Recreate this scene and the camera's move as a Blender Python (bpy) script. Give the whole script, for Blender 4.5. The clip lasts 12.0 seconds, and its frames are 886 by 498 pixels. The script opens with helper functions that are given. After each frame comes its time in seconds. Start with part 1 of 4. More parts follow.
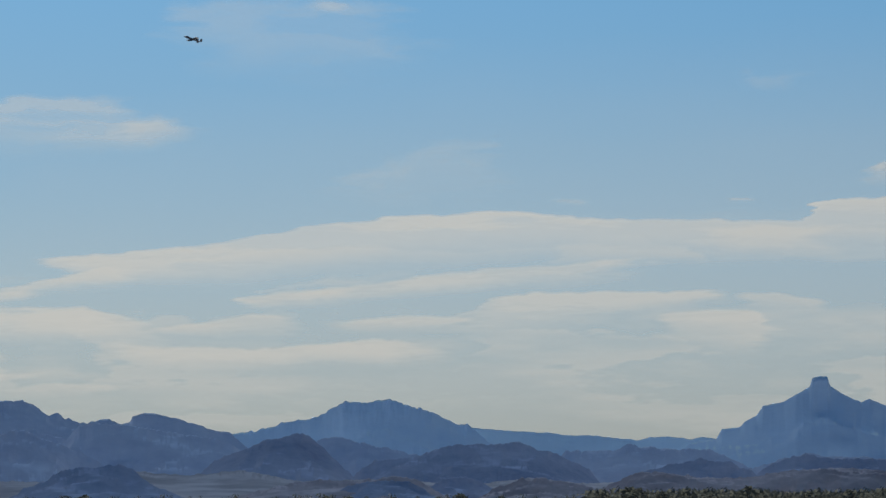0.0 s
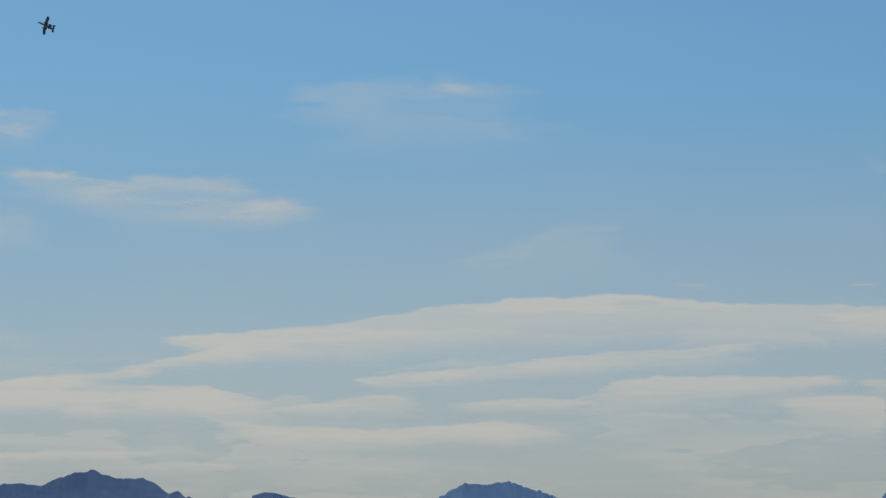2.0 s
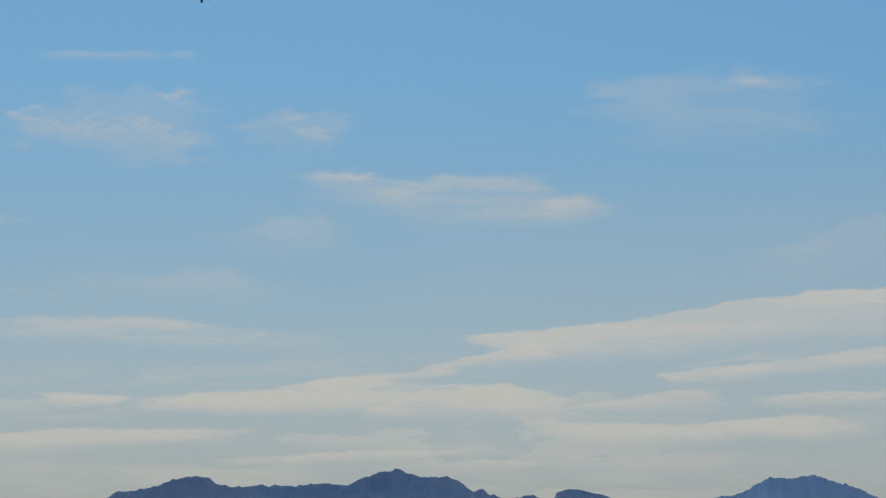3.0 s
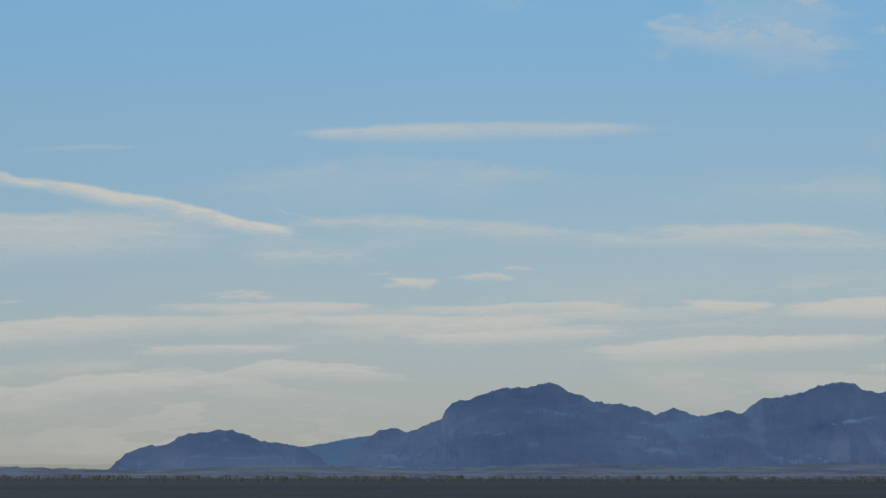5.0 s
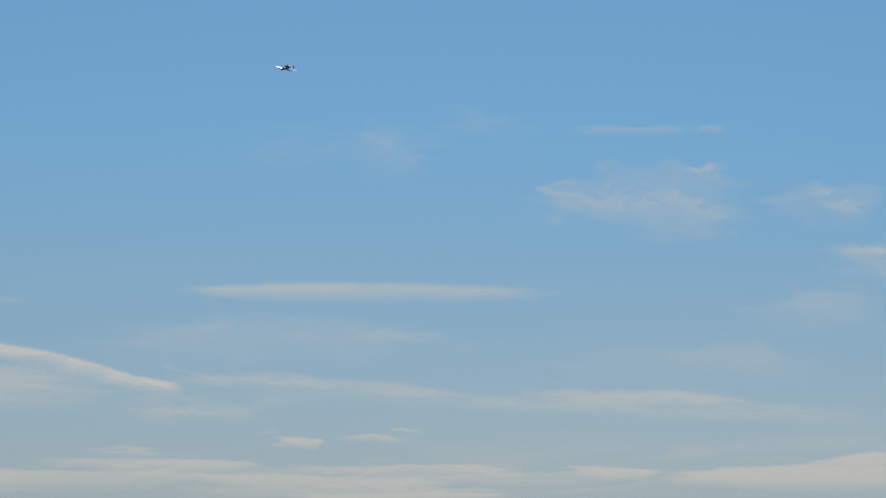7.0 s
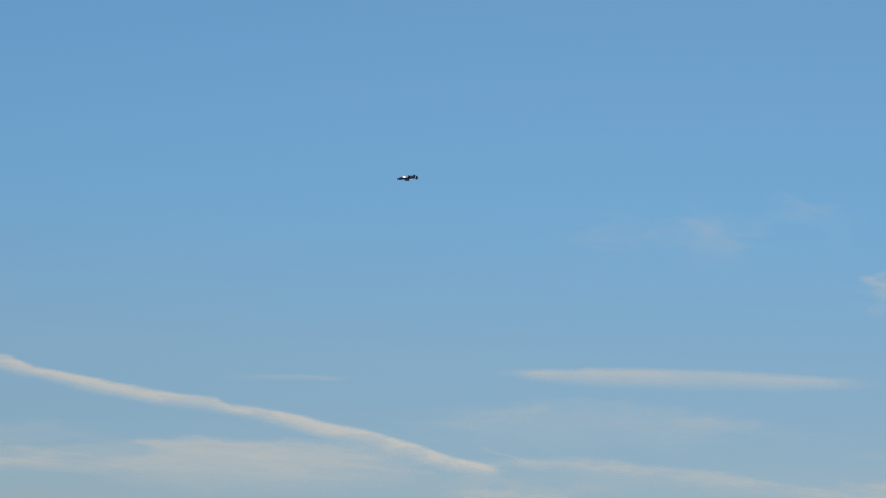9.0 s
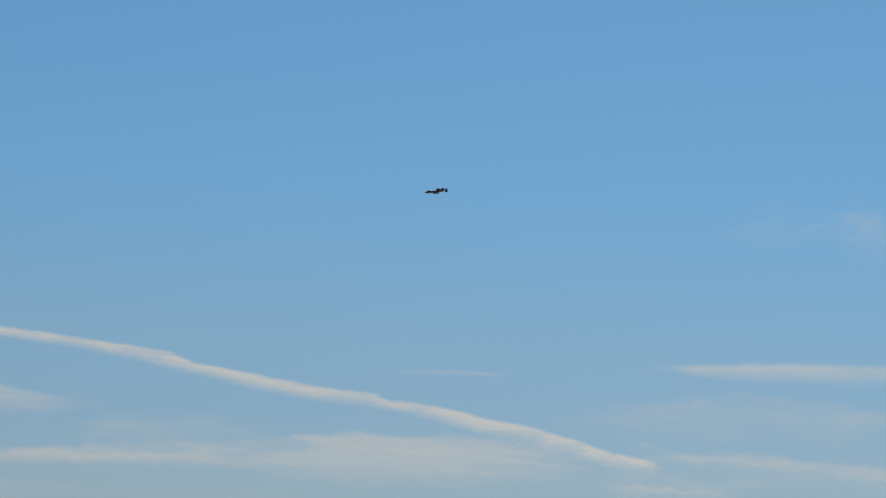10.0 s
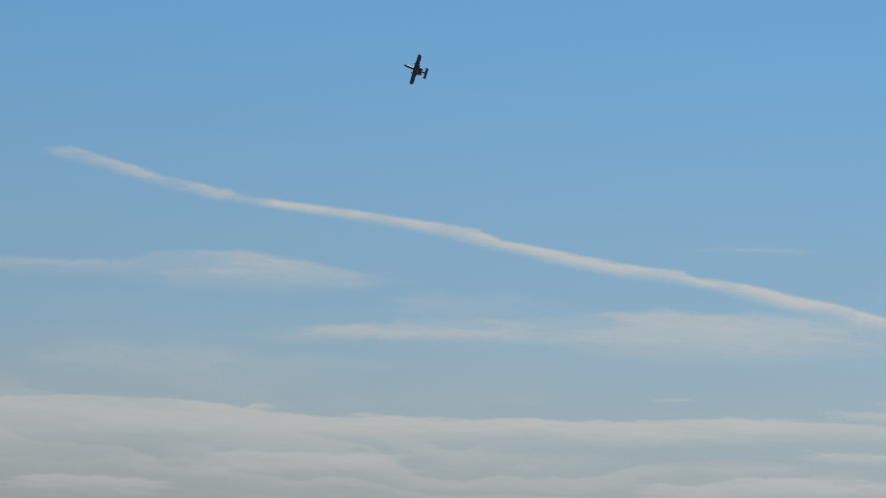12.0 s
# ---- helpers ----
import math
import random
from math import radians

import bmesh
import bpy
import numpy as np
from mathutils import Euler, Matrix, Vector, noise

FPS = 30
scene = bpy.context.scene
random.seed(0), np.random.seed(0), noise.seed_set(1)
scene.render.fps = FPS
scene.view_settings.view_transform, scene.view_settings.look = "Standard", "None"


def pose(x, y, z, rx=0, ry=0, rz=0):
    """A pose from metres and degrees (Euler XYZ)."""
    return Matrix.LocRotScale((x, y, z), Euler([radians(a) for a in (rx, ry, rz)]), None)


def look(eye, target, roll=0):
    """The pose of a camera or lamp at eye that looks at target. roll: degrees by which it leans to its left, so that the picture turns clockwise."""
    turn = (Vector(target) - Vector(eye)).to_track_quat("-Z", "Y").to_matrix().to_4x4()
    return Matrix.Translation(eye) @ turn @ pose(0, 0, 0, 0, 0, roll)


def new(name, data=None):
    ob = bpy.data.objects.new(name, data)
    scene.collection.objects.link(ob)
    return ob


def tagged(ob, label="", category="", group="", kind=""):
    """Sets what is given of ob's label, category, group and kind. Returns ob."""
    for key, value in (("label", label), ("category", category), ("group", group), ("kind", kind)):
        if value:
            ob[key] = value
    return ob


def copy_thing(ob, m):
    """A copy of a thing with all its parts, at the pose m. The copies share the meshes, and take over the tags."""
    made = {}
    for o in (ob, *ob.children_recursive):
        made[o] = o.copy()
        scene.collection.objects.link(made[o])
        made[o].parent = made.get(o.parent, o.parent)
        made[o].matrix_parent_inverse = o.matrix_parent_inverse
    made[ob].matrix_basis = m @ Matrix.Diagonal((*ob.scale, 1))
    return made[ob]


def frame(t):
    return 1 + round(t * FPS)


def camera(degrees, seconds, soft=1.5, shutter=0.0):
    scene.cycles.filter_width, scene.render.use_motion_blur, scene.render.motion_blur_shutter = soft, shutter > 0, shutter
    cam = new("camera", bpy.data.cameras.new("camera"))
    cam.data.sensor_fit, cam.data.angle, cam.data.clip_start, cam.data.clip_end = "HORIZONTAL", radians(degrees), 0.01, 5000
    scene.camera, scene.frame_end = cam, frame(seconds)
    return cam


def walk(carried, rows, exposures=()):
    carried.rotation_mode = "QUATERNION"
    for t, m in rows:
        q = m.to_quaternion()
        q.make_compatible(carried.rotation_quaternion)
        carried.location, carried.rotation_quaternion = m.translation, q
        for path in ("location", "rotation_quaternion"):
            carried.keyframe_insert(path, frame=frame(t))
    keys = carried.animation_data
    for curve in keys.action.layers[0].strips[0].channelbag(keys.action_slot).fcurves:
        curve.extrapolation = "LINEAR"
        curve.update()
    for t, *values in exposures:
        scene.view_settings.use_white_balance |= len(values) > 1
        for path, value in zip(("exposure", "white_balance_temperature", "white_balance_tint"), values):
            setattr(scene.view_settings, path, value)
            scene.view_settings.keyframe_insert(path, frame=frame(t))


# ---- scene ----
# A hand-held long-lens shot from the desert floor: a grey twin-engine jet
# turns high over backlit mountains under streaked cirrus and a contrail.
# Bearings are in degrees to the right of +y, heights in degrees over the horizon.
EYE = 1.7

# seconds, bearing, tilt up, roll
PATH = [
    (0.0, -0.000, 4.462, -0.000),
    (0.5, -0.662, 4.915, 0.152),
    (1.0, -0.946, 5.224, 0.608),
    (1.5, -0.945, 5.603, 0.875),
    (2.0, -2.223, 5.931, 0.792),
    (2.5, -4.366, 5.814, 0.518),
    (3.0, -7.665, 5.820, 0.190),
    (3.5, -12.236, 5.229, -0.130),
    (3.7, -14.368, 5.009, -0.110),
    (4.1, -16.927, 4.627, -0.072),
    (4.5, -18.593, 4.246, -0.010),
    (4.9, -19.298, 4.093, 0.078),
    (5.3, -18.977, 4.395, 0.194),
    (5.5, -18.366, 4.827, 0.288),
    (6.0, -17.250, 5.537, 0.708),
    (6.5, -16.958, 6.437, 0.972),
    (6.7, -17.028, 6.751, 0.985),
    (7.1, -17.469, 7.113, 1.363),
    (7.5, -18.413, 7.364, 2.154),
    (7.9, -19.586, 7.572, 2.899),
    (8.3, -20.715, 7.803, 3.139),
    (8.5, -21.440, 7.993, 3.020),
    (9.0, -23.242, 8.364, 3.176),
    (9.5, -25.264, 8.407, 3.364),
    (10.0, -26.117, 8.123, 3.415),
    (10.5, -26.772, 7.805, 3.546),
    (11.0, -27.877, 7.725, 3.751),
    (11.5, -29.555, 7.080, 3.865),
    (12.0, -31.567, 5.555, 3.932),
]

def aimed(bearing, tilt, roll):
    a, e = radians(bearing), radians(tilt)
    ahead = Vector((math.sin(a) * math.cos(e), math.cos(a) * math.cos(e), math.sin(e)))
    eye = Vector((0, 0, EYE))
    return look(eye, eye + ahead * 100, roll)


cam = camera(15.94, 12.0, soft=1.4)
# seconds, stops, kelvin, tint: the picture turns a little darker and bluer on the way
EXPOSURES = [(0.0, 0.09, 6600, 7), (1.5, 0.13, 6620, 7), (2.0, -0.02, 6640, 7), (3.5, 0.00, 6660, 7), (5.5, 0.06, 6640, 7),
             (6.0, 0.00, 6620, 7), (6.5, -0.05, 6580, 7), (9.5, -0.02, 6480, 7), (12.0, -0.02, 6280, 7)]
walk(cam, [(t, aimed(b, e, r)) for t, b, e, r in PATH], EXPOSURES)

# ---- world, sun, exposure ----
SUN_BEARING, SUN_HEIGHT = -16, 37
world = bpy.data.worlds.new("sky")
scene.world = world
world.use_nodes = True
wn, wl = world.node_tree.nodes, world.node_tree.links
sky = wn.new("ShaderNodeTexSky")
sky.sky_type = "NISHITA"
sky.sun_disc = False
sky.sun_elevation = radians(SUN_HEIGHT)
sky.sun_rotation = radians(SUN_BEARING)
sky.altitude = 300
sky.air_density = 0.9
sky.dust_density = 0.3
sky.ozone_density = 1.8
clear = wn.new("ShaderNodeVectorMath")
clear.operation = "MULTIPLY"
# sky tint by height: a deeper blue aloft, greyer and dimmed towards the horizon
way = wn.new("ShaderNodeTexCoord")
height = wn.new("ShaderNodeSeparateXYZ")
wl.new(way.outputs["Generated"], height.inputs[0])
spread = wn.new("ShaderNodeMath")
spread.operation = "MULTIPLY"
spread.inputs[1].default_value = 4.0
wl.new(height.outputs["Z"], spread.inputs[0])
air = wn.new("ShaderNodeValToRGB")
tints = air.color_ramp.elements
tints.new(0.14), tints.new(0.28), tints.new(0.44), tints.new(0.64)
for tint, at, col in zip(tints, (0.0, 0.14, 0.28, 0.44, 0.64, 0.82), ((0.335, 0.40, 0.56), (0.43, 0.52, 0.69), (0.525, 0.65, 0.80), (0.575, 0.742, 0.875), (0.529, 0.840, 1.03), (0.53, 0.855, 1.055))):
    tint.position, tint.color = at, (*col, 1)
wl.new(spread.outputs[0], air.inputs["Fac"])
wl.new(sky.outputs["Color"], clear.inputs[0])
wl.new(air.outputs["Color"], clear.inputs[1])
wl.new(clear.outputs[0], wn["Background"].inputs["Color"])
wn["Background"].inputs["Strength"].default_value = 0.0609

sun_data = bpy.data.lights.new("sun", "SUN")
sun_data.energy, sun_data.angle, sun_data.color = 3.0, radians(0.5), (1.0, 0.93, 0.83)
sun = new("sun", sun_data)
sa, se = radians(SUN_BEARING), radians(SUN_HEIGHT)
SUN_DIR = Vector((math.sin(sa) * math.cos(se), math.cos(sa) * math.cos(se), math.sin(se)))
sun.matrix_world = look(SUN_DIR * 500, (0, 0, 0))


# ---- materials ----
class Nodes:
    """A short way to write node trees."""

    def __init__(self, name):
        self.mat = bpy.data.materials.new(name)
        self.mat.use_nodes = True
        self.tree = self.mat.node_tree
        self.tree.nodes.clear()
        self.out = self.tree.nodes.new("ShaderNodeOutputMaterial")

    def add(self, kind, settings=None, **links):
        node = self.tree.nodes.new(kind)
        for key, value in (settings or {}).items():
            node.inputs[key].default_value = value
        for key, value in links.items():
            self.tree.links.new(value, node.inputs[key.replace("_", " ")])
        return node

    def math(self, op, a, b=0.0, c=0.0, clamp=False):
        node = self.tree.nodes.new("ShaderNodeMath")
        node.operation, node.use_clamp = op, clamp
        for i, v in enumerate((a, b, c)):
            if isinstance(v, (int, float)):
                node.inputs[i].default_value = v
            else:
                self.tree.links.new(v, node.inputs[i])
        return node.outputs[0]

    def smooth(self, value, low, high):
        node = self.tree.nodes.new("ShaderNodeMapRange")
        node.interpolation_type = "SMOOTHSTEP"
        self.tree.links.new(value, node.inputs["Value"])
        node.inputs["From Min"].default_value, node.inputs["From Max"].default_value = low, high
        return node.outputs["Result"]

    def noise(self, vector, scale, detail=5.0, rough=0.55, warp=0.0):
        node = self.add("ShaderNodeTexNoise", {"Scale": scale, "Detail": detail, "Roughness": rough, "Distortion": warp})
        self.tree.links.new(vector, node.inputs["Vector"])
        return node.outputs["Fac"]

    def ramp(self, fac, *stops):
        node = self.tree.nodes.new("ShaderNodeValToRGB")
        els = node.color_ramp.elements
        while len(els) < len(stops):
            els.new(0.5)
        for el, (at, col) in zip(els, stops):
            el.position, el.color = at, (*col, 1)
        self.tree.links.new(fac, node.inputs["Fac"])
        return node.outputs["Color"]

    def done(self, shader):
        self.tree.links.new(shader, self.out.inputs["Surface"])
        return self.mat


def rock_material(name, dark, light, scale, bump=6.0):
    """Desert rock: broad tone patches, banded ledges and fine rubble."""
    n = Nodes(name)
    pos = n.add("ShaderNodeNewGeometry").outputs["Position"]
    flat = n.add("ShaderNodeMapping", {"Scale": (1, 1, 3.2)}, Vector=pos).outputs[0]
    broad = n.noise(flat, scale, 6, 0.6)
    fine = n.noise(pos, scale * 9, 4, 0.65)
    mixed = n.math("ADD", n.math("MULTIPLY", broad, 0.7), n.math("MULTIPLY", fine, 0.3))
    colour = n.ramp(mixed, (0.34, dark), (0.66, light))
    # gentle slopes coloured paler, standing in for haze at the mountain feet
    level = n.add("ShaderNodeSeparateXYZ", Vector=n.add("ShaderNodeNewGeometry").outputs["Normal"]).outputs[2]
    fan = n.math("MULTIPLY", n.smooth(level, 0.93, 1.0), n.smooth(n.noise(pos, scale * 2.5, 4), 0.36, 0.66))
    blend = n.add("ShaderNodeMixRGB", {"Color2": (*[min(0.95, k * 1.25) for k in light], 1)}, Fac=fan, Color1=colour)
    b = n.add("ShaderNodeBump", {"Strength": 0.7, "Distance": bump}, Height=mixed)
    s = n.add("ShaderNodeBsdfDiffuse", {"Roughness": 1.0}, Color=blend.outputs[0], Normal=b.outputs[0])
    return n.done(s.outputs[0])


def cloud_material():
    """Thin ice cloud, as dense as the sheet is thick, lit through from behind."""
    n = Nodes("ice cloud")
    thick = n.tree.nodes.new("ShaderNodeAttribute")
    thick.attribute_name = "thickness"
    alpha = n.math("MULTIPLY", thick.outputs["Fac"], 1.0, clamp=True)
    white = {"Color": (0.665, 0.655, 0.62, 1)}
    lit = n.add("ShaderNodeMixShader", {"Fac": 0.72})
    n.tree.links.new(n.add("ShaderNodeBsdfDiffuse", white).outputs[0], lit.inputs[1])
    n.tree.links.new(n.add("ShaderNodeBsdfTranslucent", white).outputs[0], lit.inputs[2])
    mix = n.add("ShaderNodeMixShader", None, Fac=alpha)
    n.tree.links.new(n.add("ShaderNodeBsdfTransparent").outputs[0], mix.inputs[1])
    n.tree.links.new(lit.outputs[0], mix.inputs[2])
    return n.done(mix.outputs[0])


def paint_material(name, base, rough, metal=0.0, patch=0.05):
    """Weathered aircraft paint with faint panels of wear."""
    n = Nodes(name)
    obj = n.add("ShaderNodeTexCoord").outputs["Object"]
    worn = n.noise(obj, 0.7, 5, 0.6)
    fine = n.noise(obj, 6.0, 3, 0.6)
    mixed = n.math("ADD", n.math("MULTIPLY", worn, 0.7), n.math("MULTIPLY", fine, 0.3))
    lo = tuple(max(0.0, c - patch) for c in base)
    hi = tuple(c + patch for c in base)
    s = n.add("ShaderNodeBsdfPrincipled", {"Metallic": metal, "Roughness": rough}, Base_Color=n.ramp(mixed, (0.35, lo), (0.65, hi)))
    return n.done(s.outputs[0])


def ground_material():
    n = Nodes("desert floor")
    pos = n.add("ShaderNodeNewGeometry").outputs["Position"]
    broad = n.noise(pos, 0.004, 6, 0.6)
    fine = n.noise(pos, 0.15, 5, 0.65)
    mixed = n.math("ADD", n.math("MULTIPLY", broad, 0.6), n.math("MULTIPLY", fine, 0.4))
    colour = n.ramp(mixed, (0.36, (0.20, 0.175, 0.155)), (0.52, (0.29, 0.255, 0.225)), (0.68, (0.40, 0.355, 0.32)))
    b = n.add("ShaderNodeBump", {"Strength": 0.5, "Distance": 0.4}, Height=fine)
    s = n.add("ShaderNodeBsdfDiffuse", {"Roughness": 1.0}, Color=colour, Normal=b.outputs[0])
    return n.done(s.outputs[0])


def leaf_material():
    n = Nodes("scrub leaves")
    rnd = n.add("ShaderNodeNewGeometry").outputs["Random Per Island"]
    colour = n.ramp(rnd, (0.0, (0.12, 0.13, 0.115)), (0.6, (0.145, 0.155, 0.13)), (1.0, (0.17, 0.175, 0.15)))
    d = n.add("ShaderNodeBsdfDiffuse", {"Roughness": 0.8}, Color=colour)
    through_leaf = n.add("ShaderNodeBsdfTranslucent", None, Color=colour)
    mix = n.add("ShaderNodeMixShader", {"Fac": 0.5})
    n.tree.links.new(d.outputs[0], mix.inputs[1])
    n.tree.links.new(through_leaf.outputs[0], mix.inputs[2])
    return n.done(mix.outputs[0])


# aerial haze is painted into the near to farthest rock colours, paler with distance
ROCK_NEAR = rock_material("dark varnished basalt tinted with haze", (0.27, 0.33, 0.465), (0.47, 0.525, 0.64), 0.012)
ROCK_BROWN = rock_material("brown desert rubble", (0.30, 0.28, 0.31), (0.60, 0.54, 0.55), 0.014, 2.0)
ROCK_MID = rock_material("rhyolite tinted with blue haze", (0.40, 0.48, 0.63), (0.60, 0.66, 0.77), 0.008)
ROCK_FAR = rock_material("far rhyolite tinted with pale blue haze", (0.55, 0.70, 0.87), (0.66, 0.80, 0.94), 0.006)
ROCK_FARTHEST = rock_material("far tableland tinted with palest blue haze", (0.56, 0.70, 0.84), (0.66, 0.79, 0.90), 0.006)
GRAVEL = rock_material("pale gravel fan", (0.40, 0.375, 0.39), (0.58, 0.55, 0.55), 0.01, 0.3)
GROUND = ground_material()
LEAF = leaf_material()
BARK = rock_material("dry twig bark", (0.06, 0.05, 0.04), (0.12, 0.10, 0.08), 3.0, 0.01)

CLOUD = cloud_material()


# ---- mesh helpers ----
def part(name, verts, faces, material, parent=None, label="", smooth=True):
    me = bpy.data.meshes.new(name)
    me.from_pydata([tuple(v) for v in verts], [], faces)
    me.materials.append(material)
    if smooth:
        me.polygons.foreach_set("use_smooth", [True] * len(me.polygons))
    ob = new(name, me)
    ob.parent = parent
    if label:
        ob["label"] = label
    return ob


def grid_faces(rows, cols):
    return [(r * cols + c, r * cols + c + 1, (r + 1) * cols + c + 1, (r + 1) * cols + c)
            for r in range(rows - 1) for c in range(cols - 1)]


def spot(bearing, distance, z):
    a = radians(bearing)
    return (distance * math.sin(a), distance * math.cos(a), z)


# ---- ground ----
def build_ground():
    rings = [0, 8, 20, 45, 90, 160, 260, 400, 560, 760, 1000, 1300, 1650, 2050, 2500, 3000, 3500, 4000, 4500, 4990]
    cols = 145
    verts = []
    for r in rings:
        for c in range(cols):
            a = 2 * math.pi * c / (cols - 1)
            x, y = r * math.sin(a), r * math.cos(a)
            lift = 0.5 * noise.noise(Vector((x / 160, y / 160, 3))) * min(1, r / 300)
            verts.append((x, y, lift))
    ob = part("ground", verts, [f[::-1] for f in grid_faces(len(rings), cols)], GROUND)
    tagged(ob, "flat brown gravelly desert floor dotted with scrub", "ground", kind="structure")


build_ground()


# ---- mountains ----
def mountain(name, label, distance, depth, profile, material, seed, rough=0.30, jag=0.028, category="mountain", step=0.017):
    """A rocky range: a crest that follows (bearing, height) nodes, cliffs under it and gullied slopes to the plain."""
    first, last = profile[0], profile[-1]
    near_end = [(first[0] - max(0.25, first[1] * 1.3), -0.15)]
    far_end = [(last[0] + max(0.25, last[1] * 1.3), -0.15)]
    nodes = near_end + list(profile) + far_end
    bx, by = zip(*nodes)
    cols = max(24, int((bx[-1] - bx[0]) / step))
    rows = 45
    verts = []
    bearings = [bx[0] + (bx[-1] - bx[0]) * c / (cols - 1) for c in range(cols)]
    sharp = np.interp(bearings, bx, by)
    broad = sum(np.interp(np.array(bearings) + k * 0.15, bx, by) for k in range(-4, 5)) / 9
    wander = [noise.fractal(Vector((b * 1.1, seed * 3.1, 0)), 0.8, 2, 3) for b in bearings]
    side = [-1 + 2 * r / (rows - 1) for r in range(rows)]
    for r in side:
        t = math.copysign(abs(r) ** 1.35, r)
        for c in range(cols):
            b = bearings[c]
            spur = noise.fractal(Vector((b * 1.1, seed * 3.1, t * 1.6)), 0.8, 2, 3)
            e = float(broad[c] + (sharp[c] - broad[c]) * (1 - abs(t)) ** 16)
            crest = (distance + 0.10 * depth * wander[c]) * math.tan(radians(e)) + EYE
            d = distance + t * depth * (1 + 0.18 * spur) + 0.06 * depth * spur
            fall = 1 - abs(t)
            crest += distance * radians(jag) * noise.fractal(Vector((b * 5.5, seed, t * 9)), 0.6, 2.2, 4) * (1 - abs(t)) ** 3
            knob = noise.noise(Vector((b * 8.5, seed * 1.7, t * 12)))
            crest += distance * radians(jag) * 2.2 * max(0.0, knob - 0.22) * (1 - abs(t)) ** 6
            cliff = fall ** 1.7 * 0.75 + 0.25 * fall ** 0.8
            x, y, _ = spot(b, d, 0)
            p = Vector((x / (depth * 0.45), y / (depth * 0.45), seed))
            gully = noise.ridged_multi_fractal(p, 0.9, 2.1, 5, 1.0, 2.0) - 1.1
            gully = min(gully, 0.35)
            z = crest * cliff + crest * rough * gully * 4 * fall * (1 - fall) - 2.0 * (1 - fall)
            if abs(t) > 0.995:
                z = -4
            verts.append((x, y, z))
    ob = part(name, verts, grid_faces(rows, cols), material)
    return tagged(ob, label, category)


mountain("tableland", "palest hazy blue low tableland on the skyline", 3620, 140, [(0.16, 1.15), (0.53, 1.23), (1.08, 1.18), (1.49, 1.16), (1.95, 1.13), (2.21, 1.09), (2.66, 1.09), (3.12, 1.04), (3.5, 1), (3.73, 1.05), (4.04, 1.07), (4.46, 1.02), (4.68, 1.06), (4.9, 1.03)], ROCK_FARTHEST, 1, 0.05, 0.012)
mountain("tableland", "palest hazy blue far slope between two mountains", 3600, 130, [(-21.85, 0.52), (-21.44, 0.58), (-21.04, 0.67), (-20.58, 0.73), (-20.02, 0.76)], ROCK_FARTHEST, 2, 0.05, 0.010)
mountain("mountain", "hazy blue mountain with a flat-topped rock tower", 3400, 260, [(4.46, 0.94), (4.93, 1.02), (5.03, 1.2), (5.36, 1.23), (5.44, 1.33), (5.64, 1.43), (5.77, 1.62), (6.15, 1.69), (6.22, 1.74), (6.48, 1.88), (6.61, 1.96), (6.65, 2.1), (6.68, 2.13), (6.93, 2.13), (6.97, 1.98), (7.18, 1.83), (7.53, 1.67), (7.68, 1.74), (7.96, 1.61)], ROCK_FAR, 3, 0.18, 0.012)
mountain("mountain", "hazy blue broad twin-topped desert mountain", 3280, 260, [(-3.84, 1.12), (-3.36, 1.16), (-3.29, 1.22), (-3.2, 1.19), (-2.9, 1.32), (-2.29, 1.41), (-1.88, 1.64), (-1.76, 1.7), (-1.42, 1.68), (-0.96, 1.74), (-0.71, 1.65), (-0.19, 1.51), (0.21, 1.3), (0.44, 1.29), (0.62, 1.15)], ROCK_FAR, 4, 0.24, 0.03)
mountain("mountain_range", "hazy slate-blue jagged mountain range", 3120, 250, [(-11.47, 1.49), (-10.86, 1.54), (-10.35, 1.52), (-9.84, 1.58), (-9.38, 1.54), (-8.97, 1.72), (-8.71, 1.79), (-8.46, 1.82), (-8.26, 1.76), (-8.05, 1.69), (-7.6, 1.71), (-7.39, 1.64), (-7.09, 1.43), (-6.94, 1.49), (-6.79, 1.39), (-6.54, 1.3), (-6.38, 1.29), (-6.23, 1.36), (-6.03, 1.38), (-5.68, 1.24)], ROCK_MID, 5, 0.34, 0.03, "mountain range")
mountain("mountain", "hazy blue rocky ridge with rounded tops", 2920, 240, [(-14.12, 1.14), (-13.92, 1.11), (-13.72, 1.28), (-13.51, 1.42), (-13.23, 1.42), (-12.75, 1.53), (-12.54, 1.62), (-12.08, 1.7), (-11.88, 1.66), (-11.72, 1.56), (-11.47, 1.49), (-11.06, 1.4)], ROCK_MID, 6)
mountain("mountain", "dark hazy blue steep-shouldered desert mountain", 2840, 250, [(-20.58, 0.72), (-20.43, 0.82), (-20.22, 0.88), (-19.92, 0.78), (-19.61, 0.91), (-19.31, 1.03), (-19.23, 1.21), (-19.1, 1.33), (-18.8, 1.39), (-18.19, 1.6), (-17.78, 1.6), (-17.37, 1.69), (-17.22, 1.67), (-17.01, 1.52), (-16.78, 1.47), (-16.55, 1.34), (-16.31, 1.31), (-16.01, 1.3), (-15.75, 1.23), (-15.45, 1.11), (-15.14, 1.21), (-14.99, 1.21), (-14.84, 1.13), (-14.68, 1.07), (-14.33, 1.15), (-14.12, 1.19), (-13.82, 1.1)], ROCK_MID, 7)
